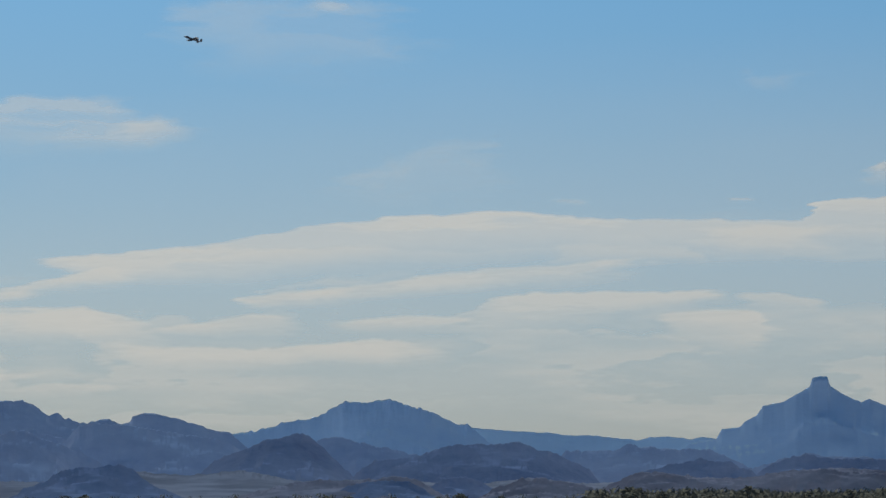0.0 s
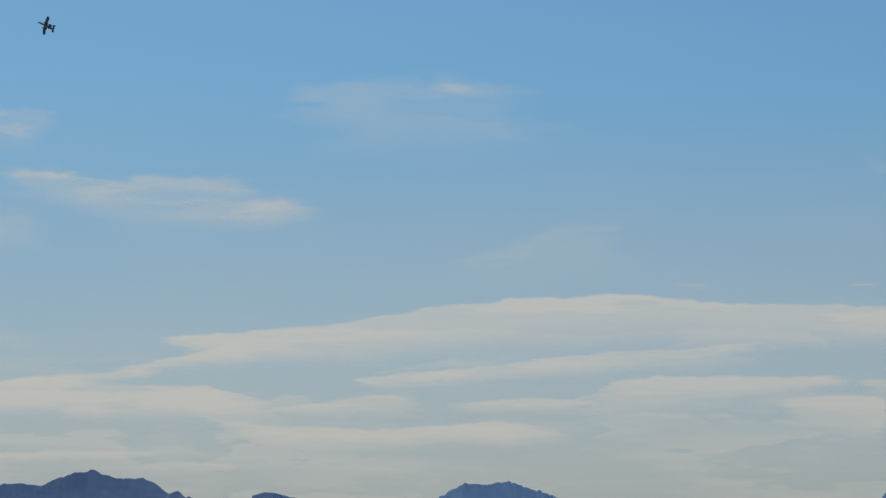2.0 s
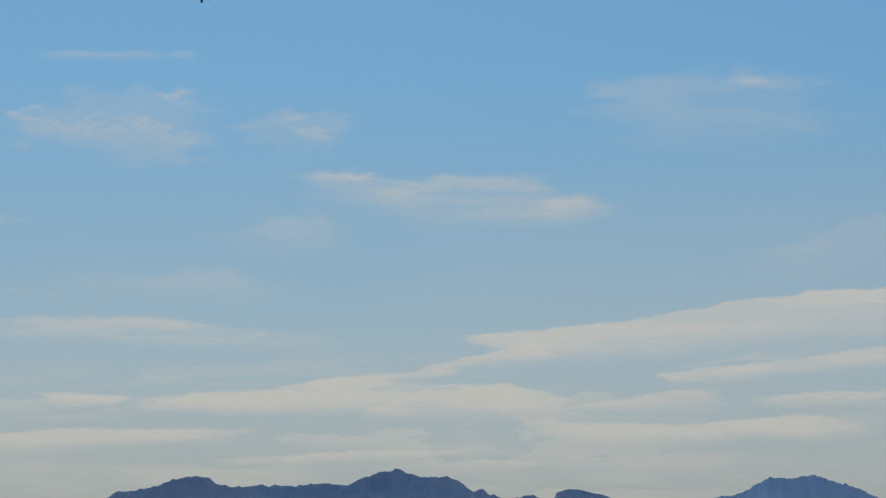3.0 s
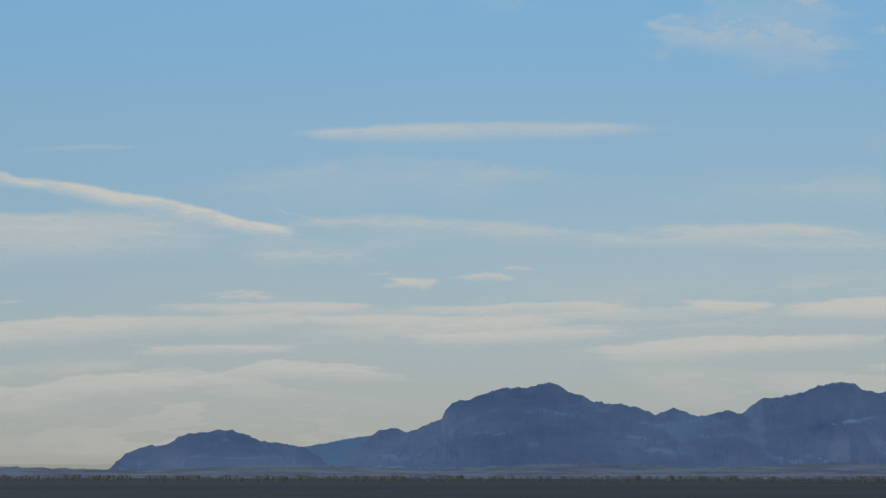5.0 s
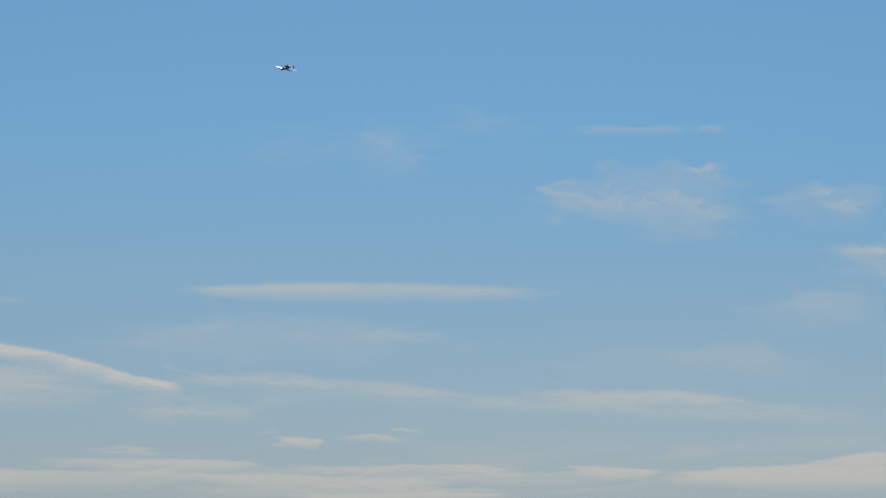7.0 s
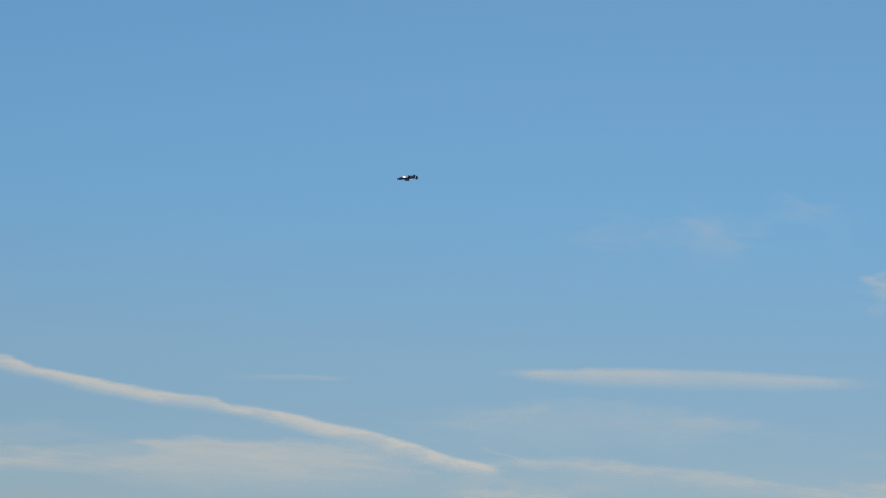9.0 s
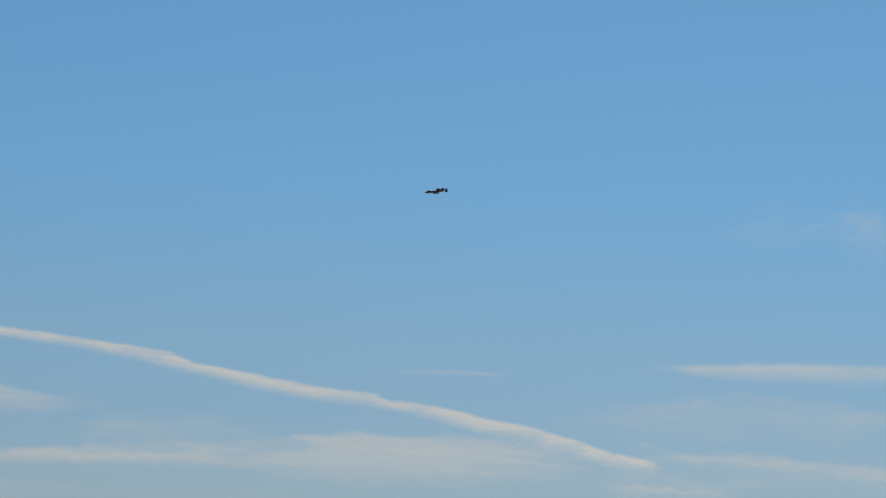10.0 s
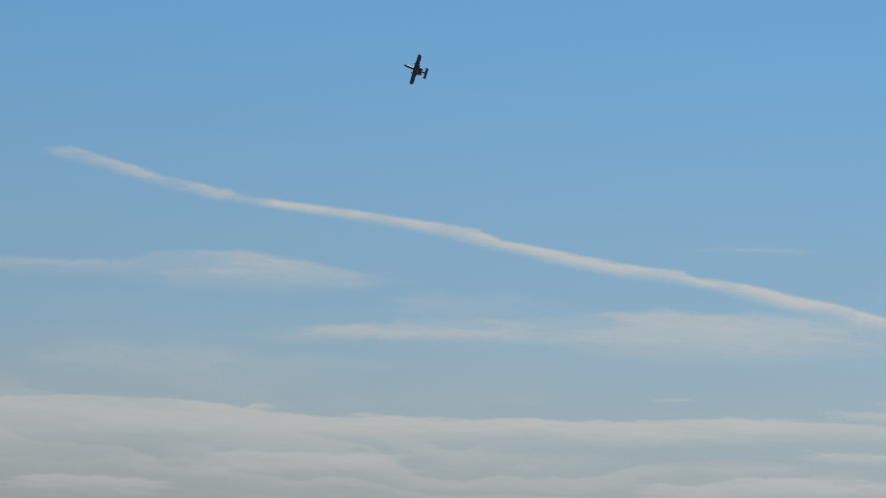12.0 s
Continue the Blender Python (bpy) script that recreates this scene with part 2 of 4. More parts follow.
mountain("hill", "dark hazy blue low knobbed desert hill", 2610, 130, [(-25.13, 0.29), (-24.89, 0.44), (-24.64, 0.53), (-24.28, 0.55), (-24.03, 0.69), (-23.88, 0.76), (-23.58, 0.78), (-23.27, 0.83), (-22.97, 0.79), (-22.77, 0.71), (-22.56, 0.63), (-22.21, 0.58), (-21.85, 0.53), (-21.49, 0.33)], ROCK_MID, 8, category="hill")
mountain("hill", "hazy blue dome-shaped rock hill", 2810, 210, [(-5.76, 1.28), (-5.64, 1.33), (-5.6, 1.42), (-5.44, 1.48), (-5.26, 1.49), (-4.93, 1.42), (-4.53, 1.3), (-4.32, 1.25), (-4.12, 1.17), (-3.84, 1.13)], ROCK_MID, 9, 0.3, 0.02, category="hill")
mountain("hill", "hazy blue long shoulder below the dome", 2700, 210, [(-6.95, 0.79), (-6.55, 1.27), (-6.25, 1.3), (-5.76, 1.28), (-4.93, 1.15), (-3.92, 1), (-3.61, 0.79)], ROCK_MID, 10, category="hill")
mountain("hill", "hazy blue hump before the jagged range", 2570, 180, [(-8.56, 0.99), (-7.96, 1.09), (-7.76, 1.16), (-7.51, 1.17), (-7.25, 1.04), (-6.95, 0.94), (-6.55, 0.79), (-6.24, 0.64)], ROCK_MID, 11, category="hill")
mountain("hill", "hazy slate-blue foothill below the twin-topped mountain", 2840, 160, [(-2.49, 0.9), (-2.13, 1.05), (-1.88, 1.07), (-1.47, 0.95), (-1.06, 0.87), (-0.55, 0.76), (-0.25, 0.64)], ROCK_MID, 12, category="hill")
mountain("hill", "dark hazy blue rounded foothill", 2490, 170, [(-4.12, 0.64), (-3.46, 0.89), (-3.2, 1.01), (-2.9, 1.06), (-2.64, 1.12), (-2.54, 1.12), (-2.34, 1.02), (-2.13, 0.84), (-1.98, 0.67), (-1.67, 0.39)], ROCK_NEAR, 13, category="hill")
mountain("hill", "dark hazy blue long flat-backed foothill", 2530, 170, [(-1.47, 0.49), (-1.21, 0.64), (-0.45, 0.71), (-0.19, 0.82), (0.06, 0.9), (0.47, 0.93), (1.08, 0.93), (1.24, 0.97), (1.39, 0.97), (1.69, 0.84), (2.05, 0.76), (2.61, 0.49)], ROCK_NEAR, 14, category="hill")
mountain("hill", "hazy blue low foothill with a small knob", 2650, 160, [(2.2, 0.79), (2.82, 0.82), (3.12, 0.81), (3.27, 0.91), (3.38, 0.94), (3.53, 0.88), (4.24, 0.84), (4.75, 0.84), (5.15, 0.69), (5.56, 0.49)], ROCK_MID, 15, category="hill")
mountain("hill", "hazy blue foothill below the flat-topped tower", 2610, 160, [(5.56, 0.49), (5.86, 0.59), (6.11, 0.67), (6.26, 0.63), (6.52, 0.78), (6.67, 0.76), (6.87, 0.7), (7.67, 0.7), (7.95, 0.63)], ROCK_MID, 16, category="hill")
mountain("gravel_fan", "pale brown sunlit gravel slope before the foothills", 2330, 260, [(-9.5, 0.30), (-7.0, 0.24), (-5.6, 0.44), (-4.6, 0.36), (-3.6, 0.46), (-2.6, 0.26), (-1.2, 0.30), (0.4, 0.20), (1.6, 0.32), (2.6, 0.22), (4.5, 0.34), (6.2, 0.22), (8.5, 0.30)], GRAVEL, 31, 0.10, 0.02, category="slope")
mountain("gravel_fan", "pale brown gravel slope below the western mountains", 2330, 260, [(-31.0, 0.10), (-27.5, 0.16), (-25.0, 0.10), (-22.0, 0.20), (-19.5, 0.12), (-17.0, 0.24), (-14.5, 0.16), (-12.0, 0.26), (-10.2, 0.18)], GRAVEL, 32, 0.10, 0.02, category="slope")
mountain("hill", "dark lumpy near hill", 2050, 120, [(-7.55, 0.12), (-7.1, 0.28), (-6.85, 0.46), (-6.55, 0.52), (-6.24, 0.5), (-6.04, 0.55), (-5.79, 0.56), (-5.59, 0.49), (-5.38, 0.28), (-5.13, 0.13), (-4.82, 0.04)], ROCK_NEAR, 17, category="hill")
mountain("hill", "brown low gravelly ridge", 1900, 90, [(-3.71, -0), (-3.1, 0.13), (-2.69, 0.25), (-2.28, 0.28), (-1.47, 0.26), (-0.86, 0.36), (-0.55, 0.32), (-0.3, 0.2), (-0.09, 0.08)], ROCK_BROWN, 18, category="hill")
mountain("hill", "dark row of small knolls on a brown rise", 1940, 70, [(0.88, 0.12), (1.23, 0.23), (1.44, 0.34), (1.54, 0.25), (1.69, 0.33), (1.85, 0.33), (1.95, 0.25), (2.2, 0.27), (2.41, 0.23), (2.71, 0.14)], ROCK_BROWN, 19, category="hill")
mountain("hill", "brown low rise behind the scrub", 2090, 120, [(2.92, 0.16), (3.22, 0.3), (3.53, 0.43), (4.03, 0.42), (4.64, 0.32), (5.55, 0.33), (6.26, 0.46), (7.07, 0.5), (7.95, 0.46)], ROCK_BROWN, 20, category="hill")


mountain("hill", "dark hazy blue ridge below the jagged skyline", 2740, 180, [(-7.96, 1.09), (-7.36, 1.17), (-6.85, 1.03), (-6.45, 0.79), (-5.94, 0.57)], ROCK_MID, 33, 0.3, 0.03, category="hill")
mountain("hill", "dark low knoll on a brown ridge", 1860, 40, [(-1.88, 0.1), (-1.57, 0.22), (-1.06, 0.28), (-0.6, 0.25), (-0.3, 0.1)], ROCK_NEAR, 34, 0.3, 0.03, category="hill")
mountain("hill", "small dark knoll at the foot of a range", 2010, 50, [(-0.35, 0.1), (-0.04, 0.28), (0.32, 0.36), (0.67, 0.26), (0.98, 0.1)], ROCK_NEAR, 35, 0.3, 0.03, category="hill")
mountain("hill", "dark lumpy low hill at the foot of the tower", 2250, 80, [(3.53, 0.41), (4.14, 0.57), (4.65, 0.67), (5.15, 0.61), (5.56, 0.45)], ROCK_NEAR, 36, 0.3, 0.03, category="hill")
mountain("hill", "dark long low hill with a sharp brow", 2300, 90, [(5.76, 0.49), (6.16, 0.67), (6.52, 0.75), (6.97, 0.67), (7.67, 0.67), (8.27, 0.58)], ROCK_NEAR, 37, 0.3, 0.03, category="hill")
mountain("hill", "brown lumpy low rise streaked with gravel", 1960, 60, [(3.02, 0.16), (3.53, 0.32), (3.93, 0.41), (4.44, 0.32), (5.15, 0.28), (5.76, 0.36), (6.26, 0.42), (6.87, 0.48), (7.47, 0.4), (8.07, 0.42)], ROCK_BROWN, 38, 0.3, 0.03, category="hill")


# ---- clouds ----
def lattice(ix, iy, seed):
    """A fixed random value from -1 to 1 at each whole-numbered place."""
    h = (ix.astype(np.int64) * 374761393 + iy.astype(np.int64) * 668265263 + seed * 1274126177) & 0xFFFFFFFF
    h = ((h ^ (h >> 13)) * 1103515245) & 0xFFFFFFFF
    h = ((h ^ (h >> 16)) * 2246822519) & 0xFFFFFFFF
    return (h ^ (h >> 15)) / 2147483647.5 - 1


def billow(x, y, seed, octaves=4, gain=0.5):
    """Smooth drifting noise over whole arrays."""
    total, size, sum_size = np.zeros_like(x), 1.0, 0.0
    for k in range(octaves):
        fx, fy = np.floor(x), np.floor(y)
        u, v = x - fx, y - fy
        u, v = u * u * u * (u * (u * 6 - 15) + 10), v * v * v * (v * (v * 6 - 15) + 10)
        s = seed * 31 + k
        low = lattice(fx, fy, s) * (1 - u) + lattice(fx + 1, fy, s) * u
        high = lattice(fx, fy + 1, s) * (1 - u) + lattice(fx + 1, fy + 1, s) * u
        total += size * (low * (1 - v) + high * v)
        sum_size += size
        size *= gain
        x, y = x * 2.03 + 17.1, y * 2.03 + 5.7
    return total / sum_size * 1.6


def ease(value, low, high):
    k = np.clip((value - low) / (high - low), 0, 1)
    return k * k * (3 - 2 * k)


# kinds of streak: density, softness of the upper rim in degrees, depth of the fade below, fade at the ends,
# shear and ripple in degrees, gaps inside, grain along and across the wind
KINDS = {
    "bank": (0.88, 0.045, 0.80, 0.03, 0.30, 0.030, 0.28, (0.35, 3.0)),
    "strip": (0.78, 0.045, 1.00, 0.20, 0.42, 0.032, 0.32, (0.45, 4.0)),
    "soft": (0.44, 0.11, 1.00, 0.26, 0.55, 0.06, 0.50, (0.40, 4.0)),
    "veil": (0.28, 0.22, 1.05, 0.30, 0.80, 0.10, 0.60, (0.35, 3.0)),
    "plume": (0.25, 0.26, 1.10, 0.30, 0.45, 0.12, 0.50, (0.50, 2.6)),
    "core": (0.46, 0.14, 1.05, 0.30, 0.40, 0.07, 0.50, (0.90, 5.0)),
    "fleck": (0.32, 0.05, 1.05, 0.35, 0.15, 0.02, 0.40, (1.50, 8.0)),
    "dash": (0.66, 0.05, 1.00, 0.30, 0.25, 0.025, 0.40, (1.20, 8.0)),
    "wisp": (0.15, 0.25, 1.15, 0.35, 0.60, 0.14, 0.75, (0.80, 2.4)),
    "thin": (0.26, 0.06, 1.10, 0.35, 0.20, 0.02, 0.50, (0.60, 6.0)),
    "lens": (0.58, 0.09, 1.00, 0.20, 0.30, 0.02, 0.25, (0.35, 4.0)),
    "tuft": (0.48, 0.18, 1.15, 0.26, 0.35, 0.17, 0.65, (1.50, 2.2)),
    "trail": (0.90, 0.06, 1.05, 0.03, 0.10, 0.018, 0.30, (1.40, 6.0)),
    "trail2": (0.62, 0.07, 1.10, 0.08, 0.15, 0.03, 0.50, (1.20, 5.0)),
}


class CloudSheet:
    """One thin sheet of ice cloud on the dome, thickened by wind-combed streaks.
    Each streak lies between (bearing, top, bottom) nodes: sharp above, trailing off below."""
    count = 0

    def __init__(self, label, category="cloud", name="cloud"):
        self.label, self.category, self.name = label, category, name
        self.streaks, self.veiled = [], False
        CloudSheet.count += 1
        self.seed = CloudSheet.count * 7

    def streak(self, kind, nodes):
        self.streaks.append((kind, nodes))

    def thickness(self, kind, nodes, b, e, seed):
        density, soft, depth, fade, shear, ripple, gaps, grain = KINDS[kind]
        bx, tops, lows = [np.array(k) for k in zip(*nodes)]
        length = bx[-1] - bx[0]
        shear = min(shear, 0.16 * length)
        sb = b + shear * billow(b * 0.45, e * 5.0, seed, 3)
        se = e + ripple * (billow(b * 0.9, e * 1.6, seed + 1, 3) + 0.4 * billow(b * 4.0, e * 6.0, seed + 2, 2))
        top, low = np.interp(sb, bx, tops), np.interp(sb, bx, lows)
        thick = np.maximum(top - low, 0.02)
        soft = np.minimum(soft, 0.6 * thick)
        under = top - se
        body = ease(under, -0.25 * soft, soft) * (1 - ease(under / thick, 0.30 * depth, 1.25 * depth))
        u = (sb - bx[0]) / length
        near_end = np.minimum(u, 1 - u) + 0.25 * fade * billow(b * 1.5, e * 10.0, seed + 3, 3)
        tex = billow(sb * grain[0], se * grain[1], seed + 4, 5, 0.55)
        return density * body * ease(near_end, 0.0, fade) * (1 - gaps * (1 - ease(tex, -0.45, 0.35)))

    def build(self, wide, tall, nearer):
        ends = [(n[0][0], n[-1][0]) for _, n in self.streaks]
        b0, b1 = min(k[0] for k in ends) - 0.3, max(k[1] for k in ends) + 0.3
        e0 = min(q[2] for _, n in self.streaks for q in n) - 0.3
        e1 = max(q[1] for _, n in self.streaks for q in n) + 0.3
        if self.veiled:
            b0, b1, e0, e1 = -48.0, 14.0, 0.2, 8.6
        cols, rows = int((b1 - b0) / wide) + 2, int((e1 - e0) / tall) + 2
        b, e = np.meshgrid(np.linspace(b0, b1, cols), np.linspace(e0, e1, rows))
        clear, most, owner = np.ones_like(b), np.full_like(b, 0.16), np.full(b.shape, -1)
        if self.veiled:
            top = np.interp(b, [-46, -30, -18, -10, 0, 11], [2.6, 3.0, 3.5, 4.0, 5.0, 5.4]) + 0.2 * billow(b * 0.3, e * 0.8, 91, 3)
            clear *= 1 - VEIL * (1 - ease(e / top, 0.35, 1.75))
            level = 5.5 * e / top * 0.9 + 1.5 * billow(b * 0.10, e * 0.35, 92, 3) + 0.35 * billow(b * 0.7, e * 3.0, 93, 4)
            rise = level - np.floor(level)
            layer = ease(rise, 0.0, 0.75) * (1 - ease(rise, 0.86, 1.0))
            patch = ease(billow(b * 0.16, e * 1.3, 94, 4), -0.35, 0.5)
            clear *= 1 - LAYERS * layer * patch * (1 - ease(e / top, 0.75, 1.05))
        for i, (kind, nodes) in enumerate(self.streaks):
            sel = slice(*np.searchsorted(b[0], (nodes[0][0] - 0.9, nodes[-1][0] + 0.9)))
            dense = self.thickness(kind, nodes, b[:, sel], e[:, sel], self.seed + 11 * i)
            clear[:, sel] *= 1 - dense
            ahead = dense > most[:, sel]
            most[:, sel][ahead], owner[:, sel][ahead] = dense[ahead], i
        a = np.radians(e)
        d = 1 / np.sqrt((np.cos(a) / 4280) ** 2 + (np.sin(a) / 1500) ** 2) * (1 - nearer)
        bb = np.radians(b)
        verts = np.stack([d * np.cos(a) * np.sin(bb), d * np.cos(a) * np.cos(bb), d * np.sin(a) + EYE], -1).reshape(-1, 3)
        alpha = (1 - clear).ravel().astype(np.float32)
        faces = np.array(grid_faces(rows, cols))
        faces = faces[alpha[faces].max(axis=1) > 0.006]
        if not self.veiled:
            for isle in self.isles(faces, cols):
                if len(isle) > 60:
                    self.piece(verts, isle, alpha, self.name, self.label, self.category)
            return
        whose = owner.ravel()[faces[:, 0]]
        rest = [faces[whose < 0]]
        for i, (kind, _) in enumerate(self.streaks):
            for k, isle in enumerate(self.isles(faces[whose == i], cols)):
                if k == 0 and len(isle) > 60:
                    self.piece(verts, isle, alpha, "cloud", LABELS[kind], "cloud")
                else:
                    rest.append(isle)
        self.piece(verts, np.concatenate(rest), alpha, self.name, self.label, self.category, "stuff")

    def isles(self, faces, cols):
        """The faces in connected groups, the largest first."""
        left, groups = {f[0]: f for f in faces.tolist()}, []
        while left:
            key, first = left.popitem()
            group, edge = [first], [key]
            while edge:
                k = edge.pop()
                for other in (k - 1, k + 1, k - cols, k + cols):
                    if other in left:
                        group.append(left.pop(other))
                        edge.append(other)
            groups.append(np.array(group))
        return sorted(groups, key=len, reverse=True)

    def piece(self, verts, faces, alpha, name, label, category, kind=""):
        used, index = np.unique(faces, return_inverse=True)
        ob = part(name, verts[used].tolist(), index.reshape(-1, 4).tolist(), CLOUD)
        ob.data.attributes.new("thickness", "FLOAT", "POINT").data.foreach_set("value", alpha[used])
        tagged(ob, label, category, "clouds in the sky", kind)


LABELS = {
    "bank": "broad white cirrostratus bank with a crisp upper rim",
    "strip": "thin white cirrus strip with a crisp upper rim",
    "soft": "thin pale wind-combed cirrus streak",
    "veil": "faint grey-white cirrus veil",
    "plume": "broad very faint white cirrus plume",
    "core": "bright ragged core of a small cirrus cloud",
    "fleck": "small pale white cirrus fleck",
    "dash": "small bright white cirrus fleck",
    "wisp": "very faint torn white cirrus wisp",
    "tuft": "torn feathery white cirrus tuft",
}
VEIL, LAYERS = 0.36, 0.46  # the even milky layer towards the horizon, and the bands in it
deck = CloudSheet("layered cirrus streaks and cirrostratus banks low over the mountains", "cloud layer", "cloud_layer")
deck.veiled = True
deck.streak("bank", [(-7.59, 4.26, 4.2), (-7.08, 4.3, 4.01), (-6.68, 4.34, 3.78), (-5.97, 4.39, 3.63), (-3.93, 4.61, 3.65), (-2.4, 4.87, 3.75), (-0.86, 5.08, 3.86), (0.78, 5.15, 3.96), (2.01, 5.12, 4.06), (3.24, 5.03, 4.06), (4.77, 4.96, 4.05), (6.6, 4.98, 4.14), (7.06, 5.35, 4.13), (8, 5.38, 4.12), (9.82, 5.52, 4.21)])
deck.streak("strip", [(-3.98, 3.54, 3.37), (-3.11, 3.67, 3.37), (-1.37, 3.86, 3.51), (0.16, 4.04, 3.65), (2.21, 4.24, 3.8), (4.26, 4.34, 3.95)])
deck.streak("dash", [(-19.11, 3.6, 3.53), (-18.52, 3.67, 3.52), (-17.92, 3.6, 3.52)])
deck.streak("dash", [(-18.13, 3.76, 3.71), (-17.8, 3.79, 3.71), (-17.51, 3.78, 3.72)])
deck.streak("dash", [(-20.4, 3.42, 3.37), (-19.84, 3.57, 3.38), (-19.36, 3.59, 3.5)])
deck.streak("dash", [(-20.67, 3.68, 3.63), (-20.19, 3.7, 3.64)])
deck.streak("dash", [(-23.85, 3.28, 3.21), (-22.89, 3.36, 3.24), (-22.16, 3.34, 3.26)])
deck.streak("veil", [(-23.31, 4.26, 3.98), (-21.78, 4.32, 3.95), (-19.84, 4.27, 4.01)])
deck.streak("soft", [(-23.11, 4.11, 3.84), (-21.88, 4.11, 3.73), (-20.24, 4.05, 3.85)])
deck.streak("dash", [(5.18, 5.36, 5.29), (5.74, 5.35, 5.28)])
deck.streak("soft", [(-4.03, 3.74, 3.67), (-2.6, 3.86, 3.71), (-1.37, 3.98, 3.81), (0.06, 4.17, 3.88)])
deck.streak("veil", [(-4.63, 2.11, 1.45), (-1.88, 2.27, 1.46), (1.19, 2.43, 1.61), (4.25, 2.32, 1.81)])
deck.streak("soft", [(-8.57, 2.4, 2.15), (-6.96, 2.31, 2.08), (-5.65, 2.21, 1.91), (-4.63, 2.13, 1.91)])
deck.streak("soft", [(-41.02, 4.72, 4.39), (-39.53, 4.87, 4.56), (-37.51, 5.05, 4.6), (-35.77, 5.23, 4.51), (-34.45, 5.31, 4.56), (-33.41, 5.09, 4.68), (-31.77, 5.09, 4.88)])
deck.streak("bank", [(-41.77, 2.06, 1.16), (-39.29, 2.32, 1.34), (-37.49, 2.48, 1.47), (-36.68, 2.53, 1.52), (-35.56, 2.51, 1.6), (-35.05, 2.44, 1.64), (-33.62, 2.42, 1.74), (-33.21, 2.41, 1.77), (-30.15, 2.58, 1.98), (-27.61, 2.68, 2.15), (-26.09, 2.82, 2.27), (-23.39, 2.92, 2.47), (-21.58, 2.97, 2.63)])
deck.streak("veil", [(-40.23, 1.2, 0.76), (-39.23, 1.28, 0.83), (-35.2, 1.54, 1.17), (-31.13, 1.79, 1.5), (-30.11, 1.67, 1.52)])
deck.streak("dash", [(-27.87, 3.12, 3.05), (-27.34, 3.16, 3.06), (-26.65, 3.14, 3.08)])
deck.streak("plume", [(-16.05, 5.25, 4.95), (-14.21, 5.42, 4.86), (-11.96, 5.49, 4.88), (-9.24, 5.29, 4.83)])
deck.streak("soft", [(-21.89, 4.61, 4.4), (-20.15, 4.74, 4.48), (-18.31, 4.63, 4.46)])
deck.streak("soft", [(-15.23, 4.55, 4.34), (-13.49, 4.58, 4.34), (-11.75, 4.55, 4.21)])
deck.streak("soft", [(-17.48, 4.32, 4.15), (-15.02, 4.38, 4.16), (-12.46, 4.24, 4.04), (-9.93, 4.31, 3.97), (-9.24, 4.32, 3.91)])
deck.streak("strip", [(-20.53, 3.05, 2.95), (-18.9, 3.12, 2.91), (-17.26, 3.19, 2.89), (-15.42, 3.11, 2.99)])
deck.streak("strip", [(-23.38, 3.25, 3.18), (-22.68, 3.3, 3.18), (-22.07, 3.27, 3.19)])
deck.streak("strip", [(-22.77, 2.91, 2.81), (-20.94, 2.92, 2.67), (-19.1, 2.91, 2.64), (-17.05, 2.89, 2.69)])
deck.streak("strip", [(-25.2, 3.09, 2.97), (-23.18, 3.13, 2.9), (-21.76, 3.15, 2.93), (-20.43, 3.13, 3.01)])
deck.streak("strip", [(-20.11, 2.49, 2.34), (-17.56, 2.66, 2.39), (-15.72, 2.62, 2.48)])
deck.streak("strip", [(-23.96, 1.77, 1.62), (-22.14, 2.11, 1.72), (-19.9, 1.99, 1.71)])
deck.streak("strip", [(-16.84, 2.28, 2.03), (-15, 2.49, 2.05), (-12.97, 2.55, 2.22), (-10.94, 2.56, 2.39)])
deck.streak("strip", [(-4.08, 3.48, 3.39), (-3.52, 3.58, 3.38), (-2.3, 3.69, 3.45), (-1.27, 3.81, 3.6)])
deck.streak("strip", [(-7.98, 3.37, 2.81), (-6.77, 3.43, 2.8), (-5.96, 3.23, 2.78), (-4.95, 3.08, 2.8)])
deck.streak("strip", [(-6.16, 2.82, 2.41), (-5.35, 2.7, 2.37), (-3.72, 2.65, 2.37), (-2.29, 2.61, 2.42)])
deck.streak("strip", [(-5.15, 3.03, 2.91), (-4.13, 3.22, 2.87), (-3.11, 3.28, 2.89), (-2.29, 3.24, 2.94)])
deck.streak("strip", [(-2.29, 3.14, 2.96), (-0.86, 3.26, 2.94), (0.57, 3.24, 3)])
deck.streak("strip", [(-2.91, 2.73, 2.55), (-1.37, 2.83, 2.43), (0.16, 2.78, 2.51)])
deck.streak("strip", [(-0.25, 3.04, 2.78), (0.78, 3.55, 2.84), (1.8, 3.7, 2.94), (3.03, 3.73, 3.24), (4.26, 3.68, 3.39), (5.68, 3.72, 3.48)])
deck.streak("strip", [(3.95, 3.24, 2.93), (4.66, 3.36, 2.72), (5.48, 3.38, 2.57), (6.28, 2.92, 2.6)])
deck.streak("strip", [(5.17, 3.64, 3.38), (6.09, 3.63, 3.31), (6.9, 3.51, 3.34)])
deck.streak("strip", [(-7.97, 1.9, 1.8), (-6.96, 2.04, 1.78), (-5.75, 1.99, 1.85)])
deck.streak("strip", [(-10.77, 3.26, 3.16), (-9.95, 3.49, 3.21), (-9.13, 3.57, 3.35), (-7.9, 3.68, 3.46), (-7.19, 3.79, 3.56)])
deck.streak("strip", [(-9.54, 2.88, 2.74), (-7.9, 3.27, 2.74), (-6.47, 3.38, 2.79), (-5.65, 3.18, 2.87)])
